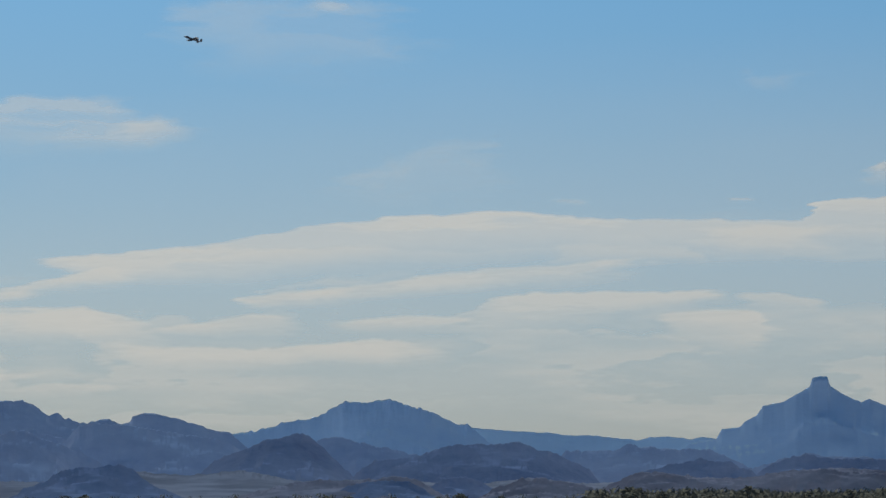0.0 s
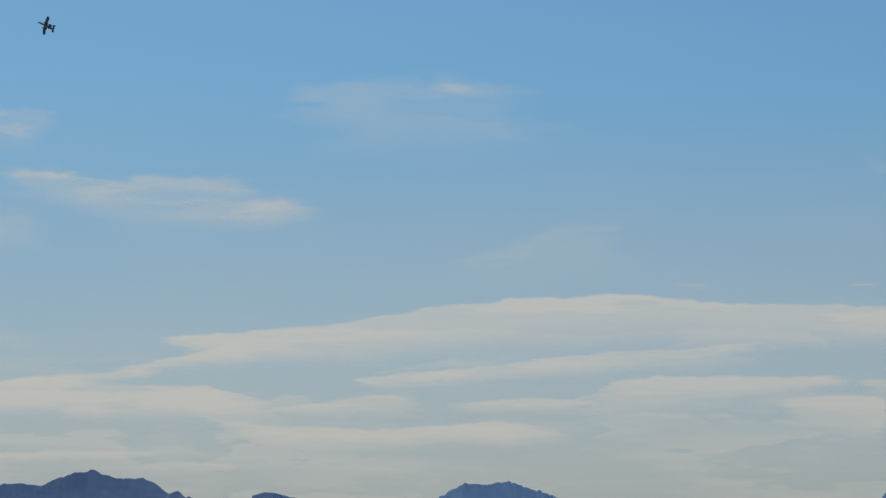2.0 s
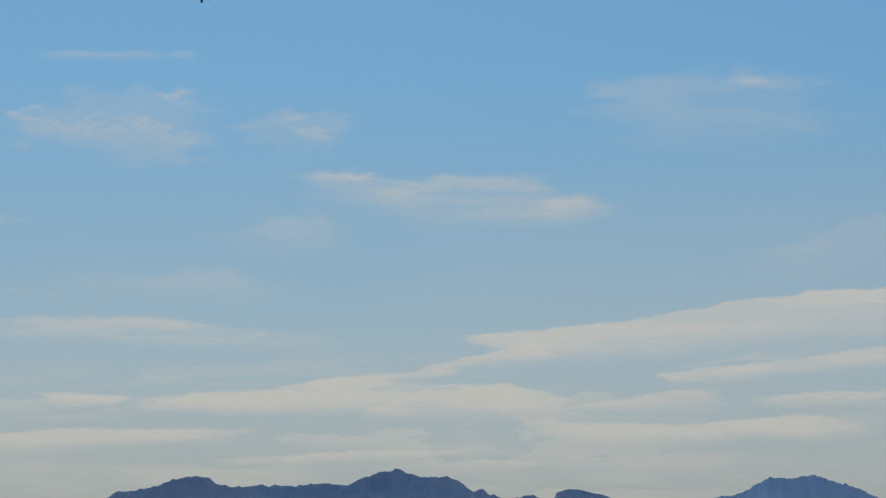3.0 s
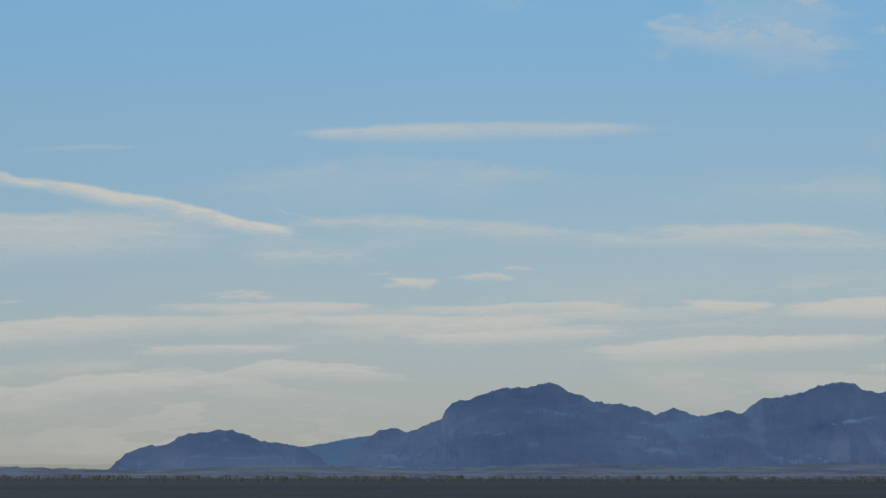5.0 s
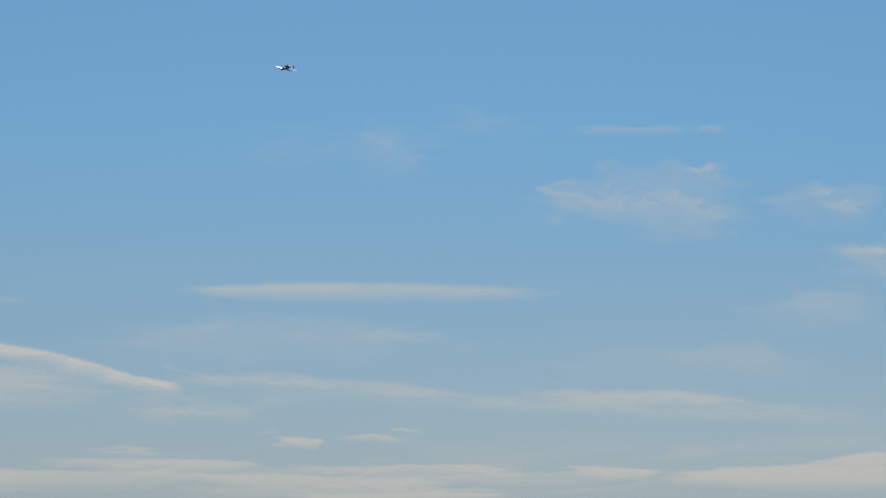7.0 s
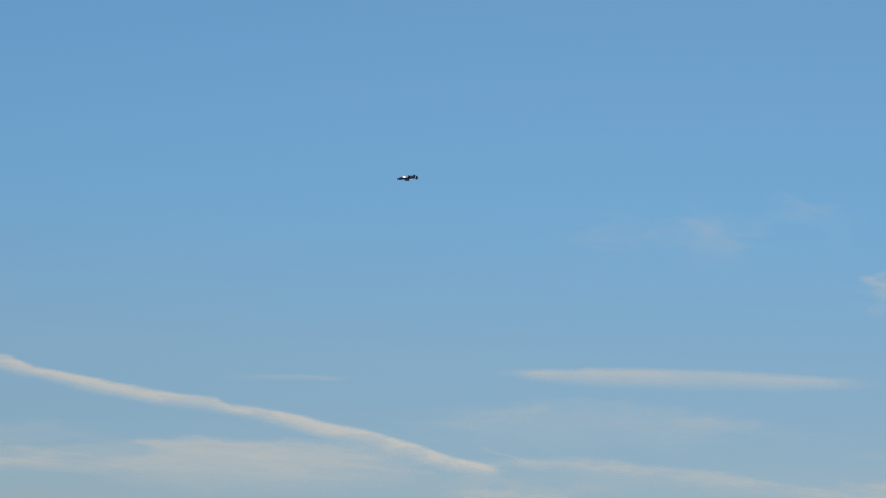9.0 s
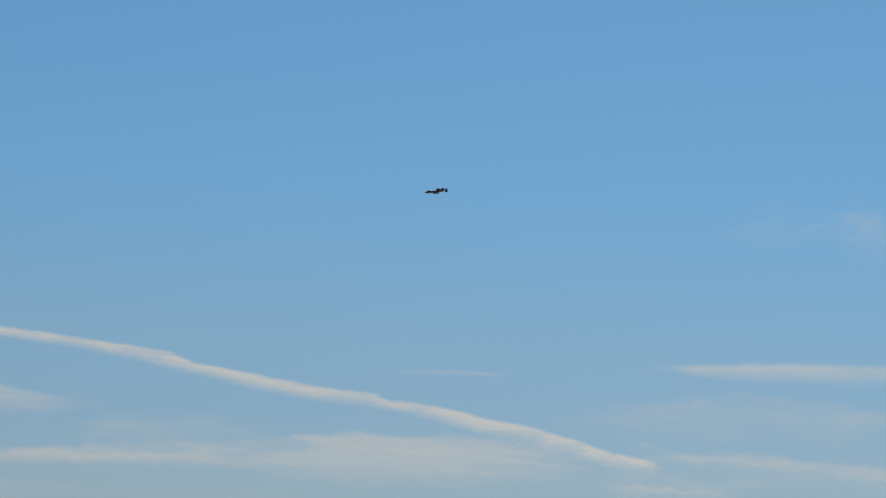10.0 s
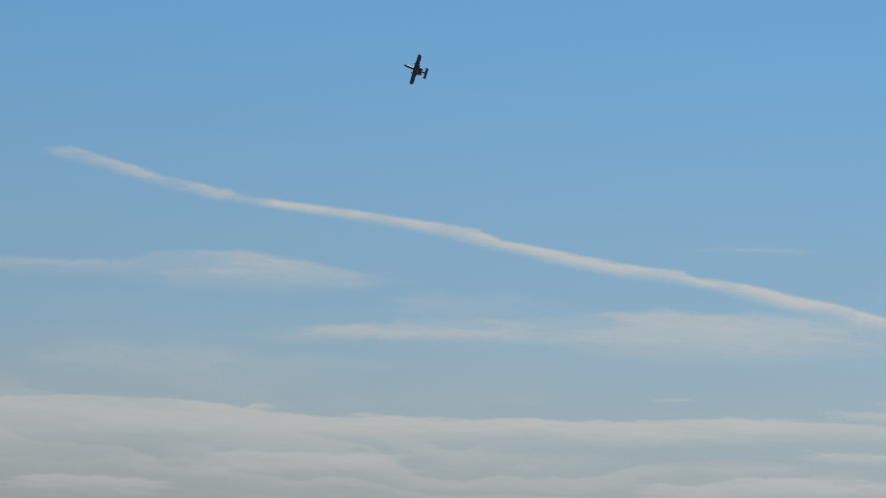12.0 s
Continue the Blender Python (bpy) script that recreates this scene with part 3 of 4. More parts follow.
deck.streak("strip", [(-6.06, 2.82, 2.51), (-5.04, 2.69, 2.28), (-3.41, 2.67, 2.26), (-1.38, 2.77, 2.36), (0.31, 2.81, 2.36)])
deck.streak("strip", [(-15.62, 2.47, 2.25), (-14.01, 2.56, 2.26), (-12.29, 2.54, 2.33), (-11.12, 2.54, 2.42)])
deck.streak("strip", [(-12.28, 1.98, 1.87), (-10.55, 2.09, 1.9), (-8.51, 2.17, 2), (-6.98, 2.26, 2.15)])
deck.streak("strip", [(-15.03, 3.22, 3.06), (-14.22, 3.19, 2.95), (-13.46, 3.09, 2.93)])
deck.streak("soft", [(-36.09, 5.01, 4.63), (-35.49, 5.21, 4.62), (-34.68, 5.3, 4.68), (-33.85, 5.22, 4.77), (-33.01, 5, 4.85)])
deck.streak("soft", [(-35.38, 3.76, 3.61), (-33.35, 4.05, 3.74), (-31.71, 4.06, 3.87), (-30.29, 4.36, 4.01), (-29.27, 4.49, 4.08)])
deck.streak("soft", [(-29.46, 4.17, 3.91), (-28.26, 4.64, 3.79), (-27.44, 4.73, 3.79), (-26.22, 4.72, 3.85), (-24.79, 4.62, 3.96), (-23.48, 4.44, 3.98)])
deck.streak("plume", [(-39.42, 3.35, 2.44), (-37.92, 3.57, 2.56), (-35.88, 3.62, 2.75), (-33.83, 3.51, 2.75), (-32.08, 3.48, 2.66)])
deck.streak("strip", [(-36.23, 1.45, 1.25), (-34.72, 1.71, 1.3), (-33.19, 1.77, 1.44), (-31.66, 1.82, 1.61)])
deck.streak("strip", [(-35.08, 2.43, 2.37), (-34.78, 2.53, 2.39), (-34.32, 2.52, 2.42)])
deck.streak("strip", [(-39.22, 0.91, 0.63), (-38.02, 1.04, 0.62), (-36.2, 1.03, 0.74)])
deck.streak("strip", [(-33.65, 2.4, 2.2), (-31.61, 2.54, 2.29), (-29.15, 2.63, 2.41), (-26.11, 2.87, 2.59), (-24.09, 2.98, 2.63)])
deck.streak("strip", [(-28.06, 1.52, 1.3), (-26.04, 1.74, 1.39), (-23.35, 1.94, 1.51)])
deck.streak("plume", [(-33.06, 4.84, 4.24), (-31.03, 4.88, 4.27), (-28.49, 4.94, 4.54)])
deck.streak("soft", [(-35.59, 3.84, 3.62), (-33.34, 4.08, 3.68), (-30.28, 4.4, 3.87), (-29.26, 4.53, 3.96), (-27.21, 4.75, 3.75), (-25.18, 4.78, 3.88), (-23.32, 4.66, 4.08), (-21.79, 4.42, 4.11)])
deck.streak("soft", [(-17.48, 4.38, 4.16), (-15.12, 4.56, 4.09), (-13.08, 4.6, 4.01), (-11.87, 4.48, 4.01), (-9.55, 4.25, 4.04)])
deck.streak("soft", [(-21.99, 4.63, 4.2), (-21.07, 4.71, 4.17), (-18.4, 4.65, 4.19), (-17.17, 4.45, 4.2), (-15.53, 4.39, 4.18)])
deck.streak("soft", [(-10.64, 3.35, 3.28), (-9.52, 3.53, 3.34), (-8.5, 3.63, 3.41), (-7.58, 3.76, 3.52), (-6.96, 3.96, 3.68), (-6.45, 4.15, 3.88)])
deck.streak("soft", [(-13.61, 3.04, 2.96), (-12.38, 3.22, 2.87), (-11.05, 3.27, 2.82), (-10.03, 3.37, 2.84), (-8.5, 3.4, 2.9), (-7.28, 3.37, 3.05), (-6.57, 3.25, 3.06), (-5.96, 3.1, 3)])
deck.streak("soft", [(-21.86, 2.71, 2.33), (-18.8, 2.74, 2.33), (-15.79, 2.72, 2.58)])
deck.streak("strip", [(-15.01, 3.16, 3.08), (-14.4, 3.21, 2.94), (-13.38, 3.09, 2.93)])
deck.streak("strip", [(-13.48, 2.99, 2.87), (-12.46, 3.14, 2.86), (-10.94, 3.27, 2.85), (-9.24, 3.51, 2.88), (-8.12, 3.57, 2.96)])
deck.streak("strip", [(-13.46, 3.06, 2.91), (-12.19, 3.25, 2.88), (-10.77, 3.28, 2.85), (-9.13, 3.25, 2.81), (-7.9, 3.27, 2.76)])
deck.streak("strip", [(-25.18, 2.38, 2.16), (-23.77, 2.36, 2.16), (-21.84, 2.36, 2.21)])
deck.streak("strip", [(-20.34, 3.61, 3.56), (-19.72, 3.58, 3.35), (-19.37, 3.58, 3.47)])
deck.streak("strip", [(-8.52, 3.58, 3.45), (-7.6, 3.76, 3.54), (-7.08, 3.93, 3.63), (-6.27, 4.12, 3.69), (-5.24, 4.2, 3.77)])
deck.build(0.06, 0.018, 0.0)

tuft = CloudSheet("torn feathery white cirrus tufts")
tuft.streak("tuft", [(-15.78, 8.17, 7.86), (-14.95, 8.38, 7.77), (-14.13, 8.59, 7.62), (-13.2, 8.76, 7.52), (-12.28, 8.72, 7.57), (-11.51, 8.39, 7.78)])
tuft.streak("tuft", [(-11.46, 8.18, 7.88), (-10.74, 8.28, 7.52), (-9.93, 8.38, 7.57), (-9.32, 8.38, 7.72)])
tuft.build(0.04, 0.02, 0.015)

tuft = CloudSheet("small ragged white cirrus with a bright core")
tuft.streak("core", [(-7.5, 6.53, 6.26), (-6.99, 6.65, 6.29), (-6.27, 6.63, 6.3), (-5.65, 6.75, 6.32), (-4.93, 6.83, 6.4), (-4.26, 6.77, 6.57)])
tuft.streak("core", [(-10.13, 7.06, 6.98), (-9.57, 7.2, 7.03), (-8.9, 7.13, 7.01)])
tuft.streak("plume", [(-10.54, 7.12, 6.61), (-9.24, 7.26, 6.55), (-7.91, 7.1, 6.5)])
tuft.streak("soft", [(-10.13, 7.22, 6.89), (-9.36, 7.25, 6.59), (-8.53, 7.09, 6.34), (-7.5, 7.18, 6.22), (-6.27, 7.23, 6.22), (-5.44, 7, 6.27), (-4.26, 6.73, 6.53)])
tuft.build(0.04, 0.02, 0.013)

tuft = CloudSheet("broad very faint white cirrus plume")
tuft.streak("thin", [(-2.52, 8.96, 8.81), (-1.49, 8.91, 8.74)])
tuft.streak("plume", [(-5.34, 8.39, 8.03), (-4.62, 8.89, 7.87), (-3.38, 9.01, 7.68), (-2.15, 9.03, 7.63), (-0.92, 8.86, 7.74), (0.09, 8.59, 7.88)])
tuft.streak("fleck", [(-2.35, 8.94, 8.82), (-2.05, 8.96, 8.8), (-1.59, 8.9, 8.77)])
tuft.build(0.04, 0.02, 0.018)

tuft = CloudSheet("very faint torn white cirrus high up")
tuft.streak("wisp", [(-17.6, 9.58, 9.15), (-16.67, 9.7, 9.32), (-15.94, 9.43, 8.77), (-15.52, 8.88, 8.47)])
tuft.streak("wisp", [(-18.99, 8.89, 8.59), (-18.68, 9.41, 8.49), (-18.17, 9.26, 8.35), (-17.54, 8.81, 8.25)])
tuft.streak("wisp", [(-21.26, 9.05, 8.54), (-20.03, 9.23, 8.67), (-18.68, 9.31, 8.75), (-17.34, 9.33, 8.82)])
tuft.streak("wisp", [(-19.15, 9.18, 8.62), (-18.64, 9.31, 8.49), (-18.22, 8.97, 8.56)])
tuft.build(0.04, 0.02, 0.02)

tuft = CloudSheet("hair-thin faint white cirrus line")
tuft.streak("thin", [(-15.26, 9.32, 9.16), (-13.61, 9.31, 9.14), (-12.68, 9.39, 9.2), (-12.17, 9.39, 9.08)])
tuft.build(0.04, 0.015, 0.0220)
tuft = CloudSheet("very faint torn white cirrus wisp")
tuft.streak("wisp", [(5.3, 7.69, 7.43), (6.83, 7.63, 7.4)])
tuft.build(0.04, 0.015, 0.0235)
tuft = CloudSheet("hair-thin faint white cirrus line")
tuft.streak("thin", [(1.86, 5.36, 5.3), (2.78, 5.35, 5.24)])
tuft.build(0.04, 0.015, 0.0250)
tuft = CloudSheet("small bright white cirrus fleck")
tuft.streak("dash", [(7.62, 5.85, 5.62), (8.01, 6.02, 5.61), (8.93, 6.06, 5.53)])
tuft.build(0.04, 0.015, 0.0265)
tuft = CloudSheet("hair-thin faint white cirrus line")
tuft.streak("thin", [(-27.67, 5.88, 5.79), (-25.27, 5.97, 5.87), (-24.15, 5.97, 5.9)])
tuft.build(0.04, 0.015, 0.0280)
tuft = CloudSheet("hair-thin faint white cirrus line")
tuft.streak("thin", [(-22.41, 4.91, 4.85), (-21.89, 4.75, 4.69), (-21.28, 4.61, 4.54)])
tuft.build(0.04, 0.015, 0.0295)
tuft = CloudSheet("broad very faint white cirrus plume")
tuft.streak("plume", [(-2.3, 5.72, 5.44), (-1.28, 6.06, 5.37), (-0.25, 6.33, 5.37), (0.78, 6.52, 5.41), (1.5, 5.6, 5.39)])
tuft.build(0.04, 0.015, 0.0310)
tuft = CloudSheet("small pale white cirrus fleck")
tuft.streak("fleck", [(-12.85, 9.33, 9.25), (-12.49, 9.39, 9.25), (-12.08, 9.37, 9.21)])
tuft.build(0.04, 0.015, 0.0340)
tuft = CloudSheet("broad very faint white cirrus plume")
tuft.streak("plume", [(-12.17, 6.05, 5.79), (-10.74, 6.51, 5.74), (-9.24, 6.71, 5.79)])
tuft.build(0.04, 0.015, 0.0355)
tuft = CloudSheet("broad very faint white cirrus plume")
tuft.streak("plume", [(-24.25, 5.52, 5.12), (-22.22, 5.67, 5.21), (-20.17, 5.81, 5.22), (-18.12, 5.69, 5.28), (-16.06, 5.56, 5.2)])
tuft.build(0.04, 0.015, 0.0370)
tuft = CloudSheet("broad very faint white cirrus plume")
tuft.streak("plume", [(-23.89, 5.27, 4.81), (-21.85, 5.54, 4.93), (-19.81, 5.69, 5.08), (-17.09, 5.67, 5.16)])
tuft.build(0.04, 0.015, 0.0385)
tuft = CloudSheet("long smooth white lens-shaped cloud")
tuft.streak("lens", [(-22.2, 6.28, 6.13), (-20.27, 6.38, 6.06), (-18.72, 6.43, 6.06), (-17.18, 6.43, 6.09), (-16.15, 6.41, 6.14), (-14.9, 6.38, 6.2)])
tuft.build(0.04, 0.015, 0.0400)
tuft = CloudSheet("old kinked white condensation trail drifting apart", "contrail", "contrail")
tuft.streak("trail2", [(-39.04, 6.82, 6.73), (-38.38, 6.91, 6.68), (-37.55, 6.73, 6.51), (-36.3, 6.46, 6.28), (-35.05, 6.29, 6.13), (-33.5, 6.17, 6)])
tuft.streak("trail", [(-35.05, 6.29, 6.13), (-33.5, 6.17, 5.99), (-32.26, 6.08, 5.87), (-31.43, 6.03, 5.78), (-30.91, 5.97, 5.67), (-30.45, 5.8, 5.6), (-29.34, 5.67, 5.41), (-28.3, 5.53, 5.27), (-27.25, 5.46, 5.2), (-26.95, 5.34, 5.14), (-26.6, 5.33, 5.1), (-25.9, 5.25, 4.98), (-25.0, 5.09, 4.81), (-24.26, 5.0, 4.72), (-23.6, 4.86, 4.57), (-22.8, 4.62, 4.35), (-21.95, 4.5, 4.27)])
tuft.build(0.03, 0.012, 0.12)


# ---- the jet ----
def loft(sections, sides=16):
    """A closed tube through (y, x, z, half width, half height) sections."""
    verts, faces = [], []
    for y, x, z, w, h in sections:
        for k in range(sides):
            a = 2 * math.pi * k / sides
            verts.append((x + w * math.cos(a), y, z + h * math.sin(a)))
    n = len(sections)
    for i in range(n - 1):
        for k in range(sides):
            a, b = i * sides + k, i * sides + (k + 1) % sides
            faces.append((a, b, b + sides, a + sides))
    faces.append(tuple(range(sides)))
    faces.append(tuple(range((n - 1) * sides, n * sides))[::-1])
    return verts, faces


def blade(stations, thick=0.12):
    """An aerofoil surface through (point of the leading edge, chord, up axis) stations."""
    prof = [(0.0, 0.0), (0.06, 0.5), (0.25, 1.0), (0.6, 0.75), (1.0, 0.06), (1.0, -0.06), (0.6, -0.4), (0.25, -0.6), (0.06, -0.35)]
    verts, faces = [], []
    for (x, y, z), chord, (ux, uz) in stations:
        for c, t in prof:
            h = t * thick * chord * 0.5
            verts.append((x + ux * h, y - c * chord, z + uz * h))
    m = len(prof)
    for i in range(len(stations) - 1):
        for k in range(m):
            a, b = i * m + k, i * m + (k + 1) % m
            faces.append((a, b, b + m, a + m))
    faces.append(tuple(range(m)))
    faces.append(tuple(range((len(stations) - 1) * m, len(stations) * m))[::-1])
    return verts, faces


PAINT = paint_material("dark grey aircraft paint", (0.085, 0.09, 0.10), 0.5, 0.0, 0.03)
PAINT_LIGHT = paint_material("medium grey aircraft paint", (0.095, 0.10, 0.115), 0.5, 0.0, 0.03)
GLASS = paint_material("smoked canopy acrylic", (0.02, 0.022, 0.025), 0.06, 0.0, 0.004)
METAL = paint_material("heat-stained nozzle steel", (0.20, 0.18, 0.16), 0.35, 0.9)
DARK = paint_material("dark intake fan", (0.03, 0.03, 0.032), 0.5, 0.2, 0.008)
STORE = paint_material("olive pylon store", (0.10, 0.11, 0.09), 0.45)


def build_jet():
    jet = new("jet_airplane")
    tagged(jet, "grey twin-engine straight-winged jet airplane with twin fins, banking", "airplane")
    part("fuselage", *loft([(8.05, 0, -0.15, 0.10, 0.10), (7.8, 0, -0.12, 0.32, 0.30), (7.2, 0, -0.05, 0.52, 0.52), (6.2, 0, 0.0, 0.62, 0.72),
                            (4.8, 0, 0.05, 0.68, 0.85), (3.0, 0, 0.1, 0.72, 0.85), (0.5, 0, 0.1, 0.74, 0.82), (-2.0, 0, 0.12, 0.70, 0.75),
                            (-4.5, 0, 0.18, 0.58, 0.58), (-6.4, 0, 0.22, 0.42, 0.40), (-7.7, 0, 0.25, 0.20, 0.20), (-8.1, 0, 0.25, 0.06, 0.06)], 20), PAINT_LIGHT, jet)
    part("canopy", *loft([(6.35, 0, 0.62, 0.05, 0.05), (5.9, 0, 0.72, 0.34, 0.30), (5.2, 0, 0.85, 0.44, 0.46), (4.4, 0, 0.85, 0.42, 0.44),
                          (3.6, 0, 0.78, 0.30, 0.28), (3.0, 0, 0.75, 0.06, 0.06)], 14), GLASS, jet, "dark smoked bubble canopy")
    part("gun_barrel", *loft([(8.45, 0.05, -0.32, 0.10, 0.10), (7.5, 0.05, -0.32, 0.13, 0.13)], 10), METAL, jet, "dark steel nose gun barrel")
    for s in (-1, 1):
        wing = part("wing", *blade([((s * 0.5, 1.75, -0.45), 3.05, (0, 1)), ((s * 2.9, 1.70, -0.45), 3.0, (0, 1)),
                                    ((s * 8.45, 1.15, 0.23), 2.05, (-s * 0.12, 0.99)), ((s * 8.76, 0.9, 0.26), 1.5, (-s * 0.12, 0.99))], 0.14), PAINT, jet)
        part("flap", *blade([((s * 1.0, -1.20, -0.50), 0.55, (0, 1)), ((s * 2.85, -1.22, -0.50), 0.55, (0, 1))], 0.12), PAINT, wing)
        part("aileron", *blade([((s * 5.6, -1.00, -0.13), 0.45, (0, 1)), ((s * 8.3, -0.82, 0.20), 0.40, (0, 1))], 0.12), PAINT, wing)
        part("wheel_pod", *loft([(3.0, s * 2.65, -0.78, 0.06, 0.06), (2.6, s * 2.65, -0.80, 0.30, 0.28), (1.4, s * 2.65, -0.80, 0.38, 0.36),
                                 (-0.4, s * 2.65, -0.78, 0.34, 0.32), (-1.6, s * 2.65, -0.70, 0.06, 0.06)], 12), PAINT, jet)
        pod = part("engine_nacelle", *loft([(-1.55, s * 1.42, 1.38, 0.66, 0.66), (-1.75, s * 1.42, 1.38, 0.76, 0.76), (-2.6, s * 1.42, 1.38, 0.82, 0.82),
                                            (-3.8, s * 1.42, 1.38, 0.74, 0.74), (-4.7, s * 1.42, 1.42, 0.58, 0.58)], 18), PAINT_LIGHT, jet)
        part("intake_fan", *loft([(-1.53, s * 1.42, 1.38, 0.60, 0.60), (-1.60, s * 1.42, 1.38, 0.60, 0.60)], 18), DARK, pod, "dark round engine intake fan")
        part("exhaust_nozzle", *loft([(-4.68, s * 1.42, 1.42, 0.50, 0.50), (-5.25, s * 1.42, 1.46, 0.40, 0.40)], 16), METAL, pod, "heat-stained steel exhaust nozzle")
        part("engine_pylon", *blade([((s * 0.35, -2.0, 0.75), 2.6, (0.6 * s, 0.8)), ((s * 1.1, -2.1, 1.05), 2.3, (0.6 * s, 0.8))], 0.16), PAINT, jet)
        part("tailplane", *blade([((s * 0.2, -6.15, 0.28), 1.75, (0, 1)), ((s * 2.85, -6.25, 0.28), 1.65, (0, 1))], 0.11), PAINT, jet)
        fin = part("fin", *blade([((s * 2.87, -6.35, -0.55), 1.3, (1, 0)), ((s * 2.87, -5.85, 0.25), 2.1, (1, 0)), ((s * 2.87, -6.15, 1.75), 1.65, (1, 0)),
                                  ((s * 2.87, -6.6, 2.15), 1.0, (1, 0))], 0.10), PAINT, jet)
        part("rudder", *blade([((s * 2.87, -7.75, -0.2), 0.4, (1, 0)), ((s * 2.87, -7.78, 1.6), 0.36, (1, 0))], 0.12), PAINT, fin)
        for x, z in ((1.6, -0.62), (3.9, -0.50), (5.4, -0.32)):
            pylon = part("store_pylon", *blade([((s * x, 1.2, z + 0.1), 1.5, (1, 0)), ((s * x, 1.1, z - 0.3), 1.3, (1, 0))], 0.10), PAINT, jet)
            if x != 1.6:
                part("store", *loft([(1.9, s * x, z - 0.48, 0.03, 0.03), (1.4, s * x, z - 0.48, 0.15, 0.15), (-0.4, s * x, z - 0.48, 0.15, 0.15),
                                     (-0.8, s * x, z - 0.48, 0.05, 0.05)], 10), STORE, pylon, "olive underwing store")
    part("nose_wheel", *loft([(6.0, 0.25, -0.85, 0.10, 0.16), (5.5, 0.25, -0.85, 0.10, 0.16)], 10), DARK, jet)
    return jet


JET = build_jet()


def flight_pose(bearing, height, distance, turn, pitch, bank):
    """turn: 0 flies to the viewer's left, 90 straight at the viewer; pitch: nose up; bank: left wing down."""
    b, e = radians(bearing), radians(height)
    right = Vector((math.cos(b), -math.sin(b), 0))
    away = Vector((math.sin(b), math.cos(b), 0))
    up = Vector((0, 0, 1))
    p, q = radians(turn), radians(pitch)
    ahead = (right * -math.cos(p) - away * math.sin(p)) * math.cos(q) + up * math.sin(q)
    wing = ahead.cross(up).normalized()
    top = wing.cross(ahead).normalized()
    k = radians(bank)
    w2 = wing * math.cos(k) + top * math.sin(k)
    t2 = top * math.cos(k) - wing * math.sin(k)
    place = (away * math.cos(e) + up * math.sin(e)) * distance + up * EYE
    m = Matrix((w2, ahead, t2)).transposed().to_4x4()
    return Matrix.Translation(place) @ m


# ---- desert scrub ----
def shrub_mesh(seed, leaves):
    rng = random.Random(seed)
    verts, faces = [], []
    for _ in range(leaves):
        a, rr = rng.uniform(0, 6.283), rng.random() ** 0.5
        h = rng.uniform(0.12, 1.0)
        wide = (1 - (2 * h - 0.9) ** 2 * 0.7) * rng.uniform(0.7, 1.1)
        c = Vector((rr * wide * math.cos(a), rr * wide * math.sin(a), h))
        u = Vector((rng.uniform(-1, 1), rng.uniform(-1, 1), rng.uniform(-1, 1))).normalized() * rng.uniform(0.10, 0.22)
        w = u.cross(Vector((rng.uniform(-1, 1), rng.uniform(-1, 1), 1))).normalized() * rng.uniform(0.06, 0.14)
        k = len(verts)
        verts += [c - u, c + w, c + u, c - w]
        faces.append((k, k + 1, k + 2, k + 3))
    return verts, faces


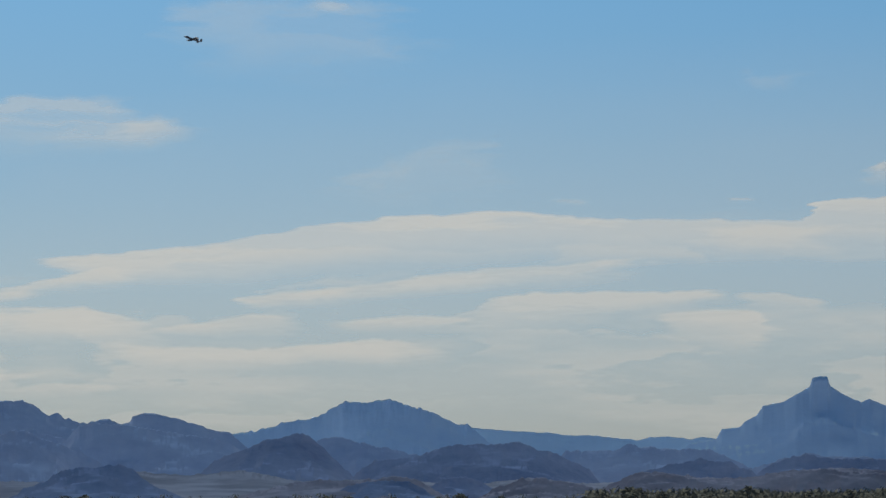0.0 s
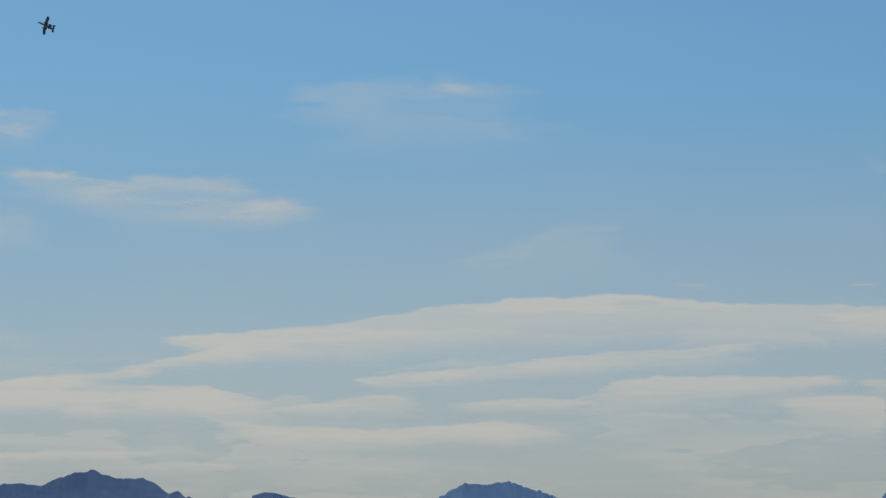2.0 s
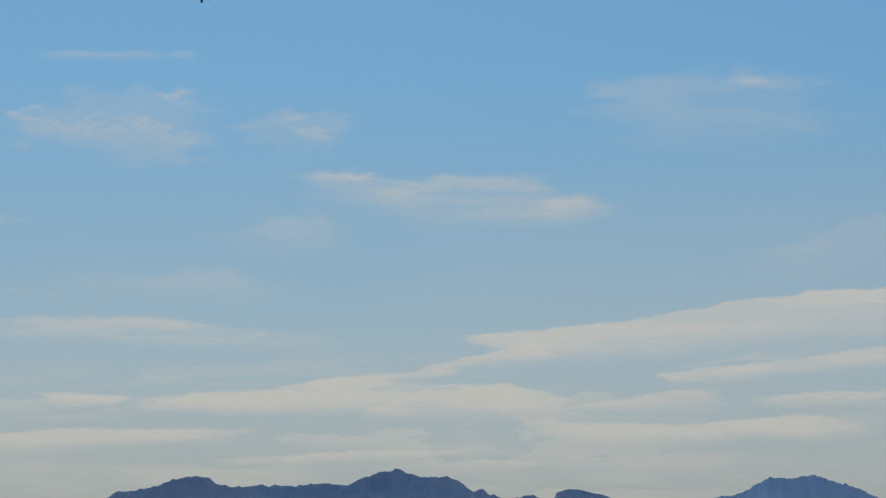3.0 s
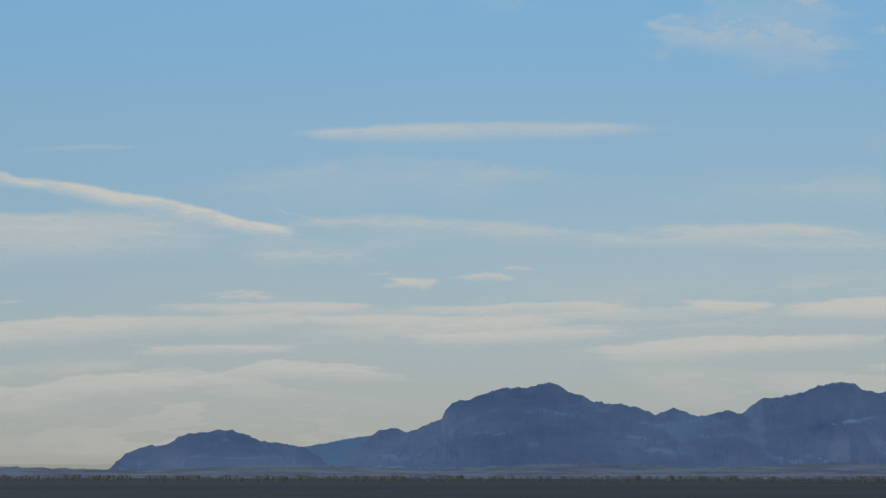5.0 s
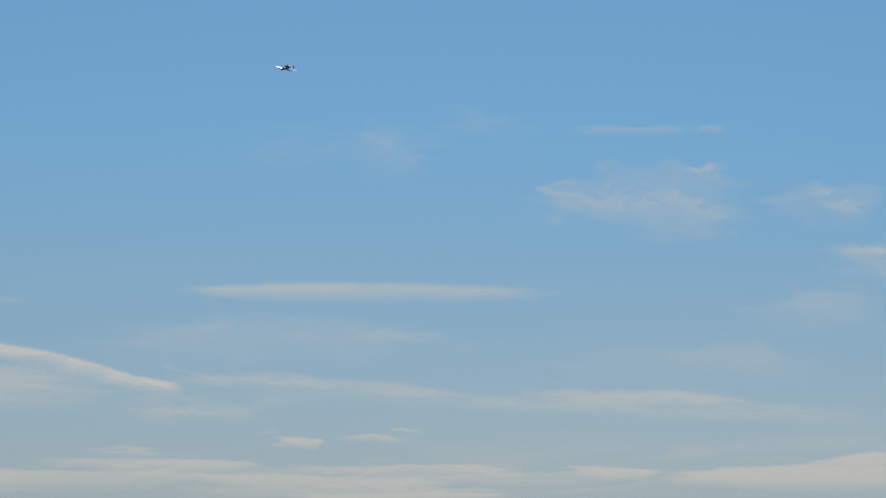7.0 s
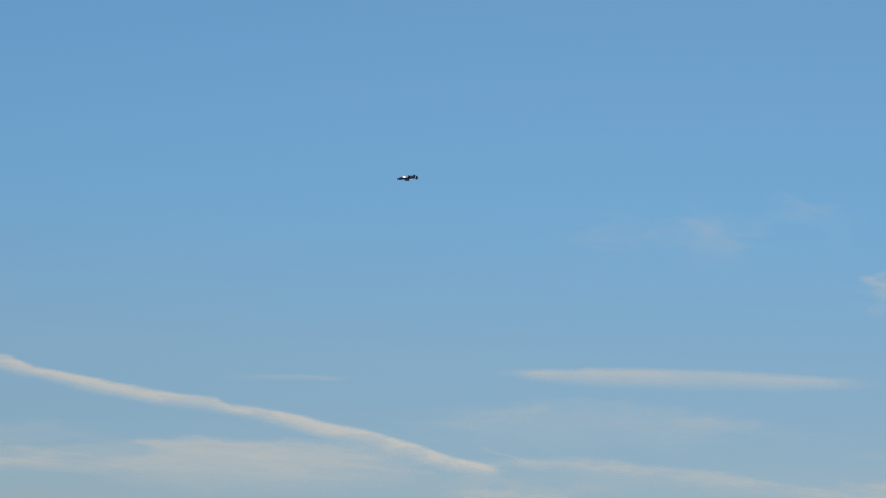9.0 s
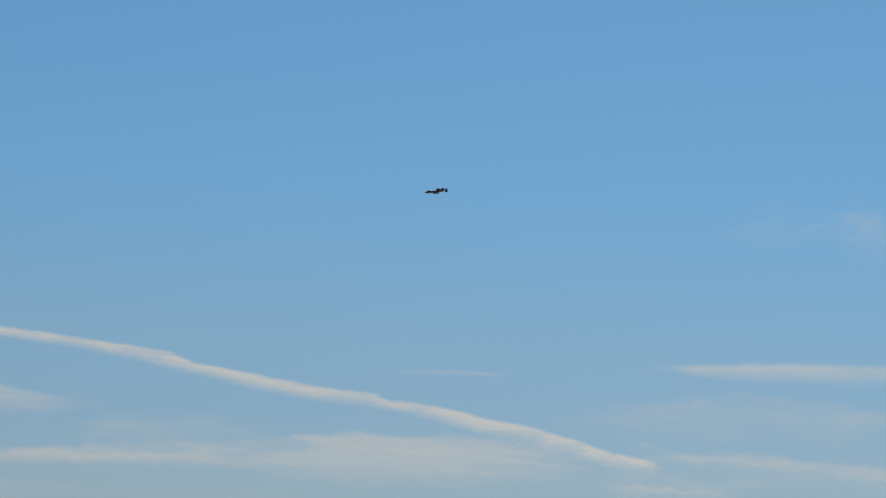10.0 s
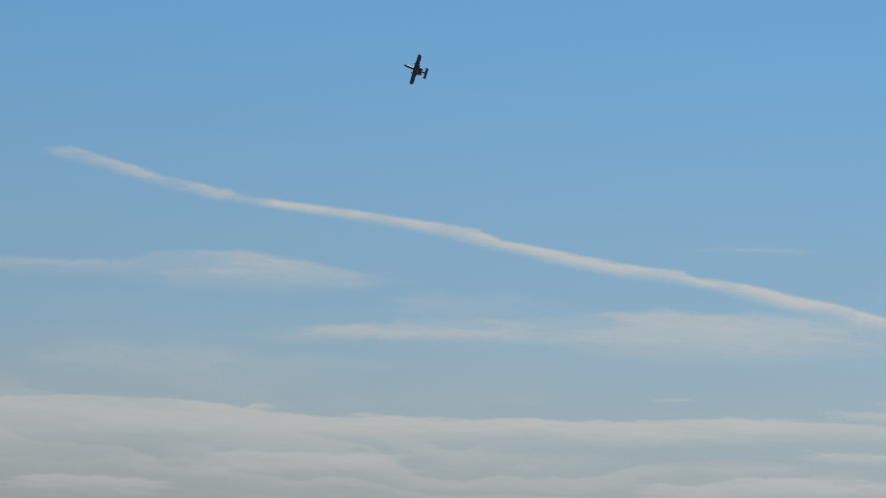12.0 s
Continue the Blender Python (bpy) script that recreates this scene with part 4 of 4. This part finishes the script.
def build_scrub():
    kinds = []
    for s in range(3):
        bush = new("desert_shrub")
        tagged(bush, "dark green rounded desert shrub on the flat", "shrub", "shrubs on the plain")
        part("crown", *shrub_mesh(s, 110), LEAF, bush, smooth=False)
        rng = random.Random(50 + s)
        verts, faces = [], []
        for k in range(6):
            a = k * 1.05 + rng.uniform(-0.3, 0.3)
            tipx, tipy = 0.6 * math.cos(a), 0.6 * math.sin(a)
            n = len(verts)
            verts += [(0.05 * math.cos(a + j * 2.094), 0.05 * math.sin(a + j * 2.094), -0.05) for j in range(3)]
            verts += [(tipx + 0.015 * math.cos(a + j * 2.094), tipy + 0.015 * math.sin(a + j * 2.094), 0.75) for j in range(3)]
            faces += [(n + j, n + (j + 1) % 3, n + 3 + (j + 1) % 3, n + 3 + j) for j in range(3)]
        part("stem", verts, faces, BARK, bush)
        kinds.append(bush)
    rng = random.Random(9)
    spots = []
    for _ in range(170):
        b = rng.uniform(-9, 9.5)
        if b < 2.7 and rng.random() < 0.85:
            continue
        spots.append((b, rng.uniform(480, 1250)))
    for i, (b, d) in enumerate(spots):
        s = rng.uniform(0.9, 2.1) if b < 2.7 else rng.uniform(1.4, 3.2)
        m = Matrix.Translation(spot(b, d, 0.0)) @ pose(0, 0, 0, 0, 0, rng.uniform(0, 360))
        if i < 3:
            ob = kinds[i]
            ob.matrix_basis = m
        else:
            ob = copy_thing(kinds[i % 3], m)
        ob.scale = (s * rng.uniform(0.9, 1.3), s * rng.uniform(0.9, 1.3), s * rng.uniform(0.8, 1.1))
    verts, faces = [], []
    base, bf = shrub_mesh(20, 26)
    for _ in range(1500):
        b, d = rng.uniform(-9, 10), rng.uniform(900, 1850)
        if b < 2.6 and rng.random() < 0.93:
            continue
        x, y, _z = spot(b, d, 0)
        s, k = rng.uniform(0.9, 2.6) * (1 if b < 2.6 else 1.7), len(verts)
        verts += [(x + v.x * s * 1.2, y + v.y * s * 1.2, v.z * s) for v in base]
        faces += [tuple(i + k for i in f) for f in bf]
    for _ in range(900):
        x, y, _z = spot(rng.uniform(-34, -9), rng.uniform(700, 1850), 0)
        s, k = rng.uniform(0.8, 2.2), len(verts)
        verts += [(x + v.x * s * 1.2, y + v.y * s * 1.2, v.z * s) for v in base]
        faces += [tuple(i + k for i in f) for f in bf]
    far = part("far_scrub", verts, faces, LEAF, smooth=False)
    tagged(far, "dark green scrub scattered over the far plain", "scrub", kind="stuff")


build_scrub()


# ---- flight of the jet: seconds, bearing, height, distance, turn, pitch, bank ----
FLIGHT = [
    (0, -4.57, 8.23, 2656, -26, 21, 17),
    (0.5, -5.81, 8.64, 2660, -26, 20, 17),
    (1, -7.05, 9.02, 2670, -8, 25, 16),
    (1.25, -7.66, 9.21, 2685, 4, 22, 34),
    (1.5, -8.27, 9.41, 2700, 18, 17, 57),
    (2, -9.52, 9.79, 2715, 24, 18, 80),
    (2.5, -10.82, 10.09, 2740, 26, 17, 80),
    (3, -12.09, 10.38, 2740, 30, 14, 74),
    (3.7, -13.57, 10.55, 2700, 36, 8, 64),
    (4.5, -15.26, 10.64, 2620, 48, 0, 50),
    (5.5, -17.37, 10.50, 2510, 64, -10, 34),
    (6.4, -19.27, 10.34, 2430, 78, -17, 18),
    (6.5, -19.23, 10.31, 2425, 78, -18, 18),
    (6.7, -19.60, 10.30, 2430, 72, -17, 16),
    (7.5, -21.08, 10.11, 2470, 48, -12, 13),
    (8.3, -22.56, 9.83, 2480, 28, -9, 14),
    (8.5, -22.98, 9.76, 2480, 25, -9, 15),
    (9, -23.98, 9.60, 2400, 18, -9, 17),
    (9.5, -25.19, 9.37, 2300, 16, -9, 17),
    (10, -26.32, 9.15, 2210, 22, -10, 12),
    (10.5, -27.54, 8.87, 2110, 36, -8, -6),
    (11, -28.95, 8.75, 2000, 48, 0, -32),
    (11.5, -30.48, 8.72, 1894, 38, 13, -60),
    (12, -32.29, 8.76, 1783, 30, 11, -83),
]


def motions():
    walk(JET, [(t, flight_pose(*row)) for t, *row in FLIGHT])


motions()
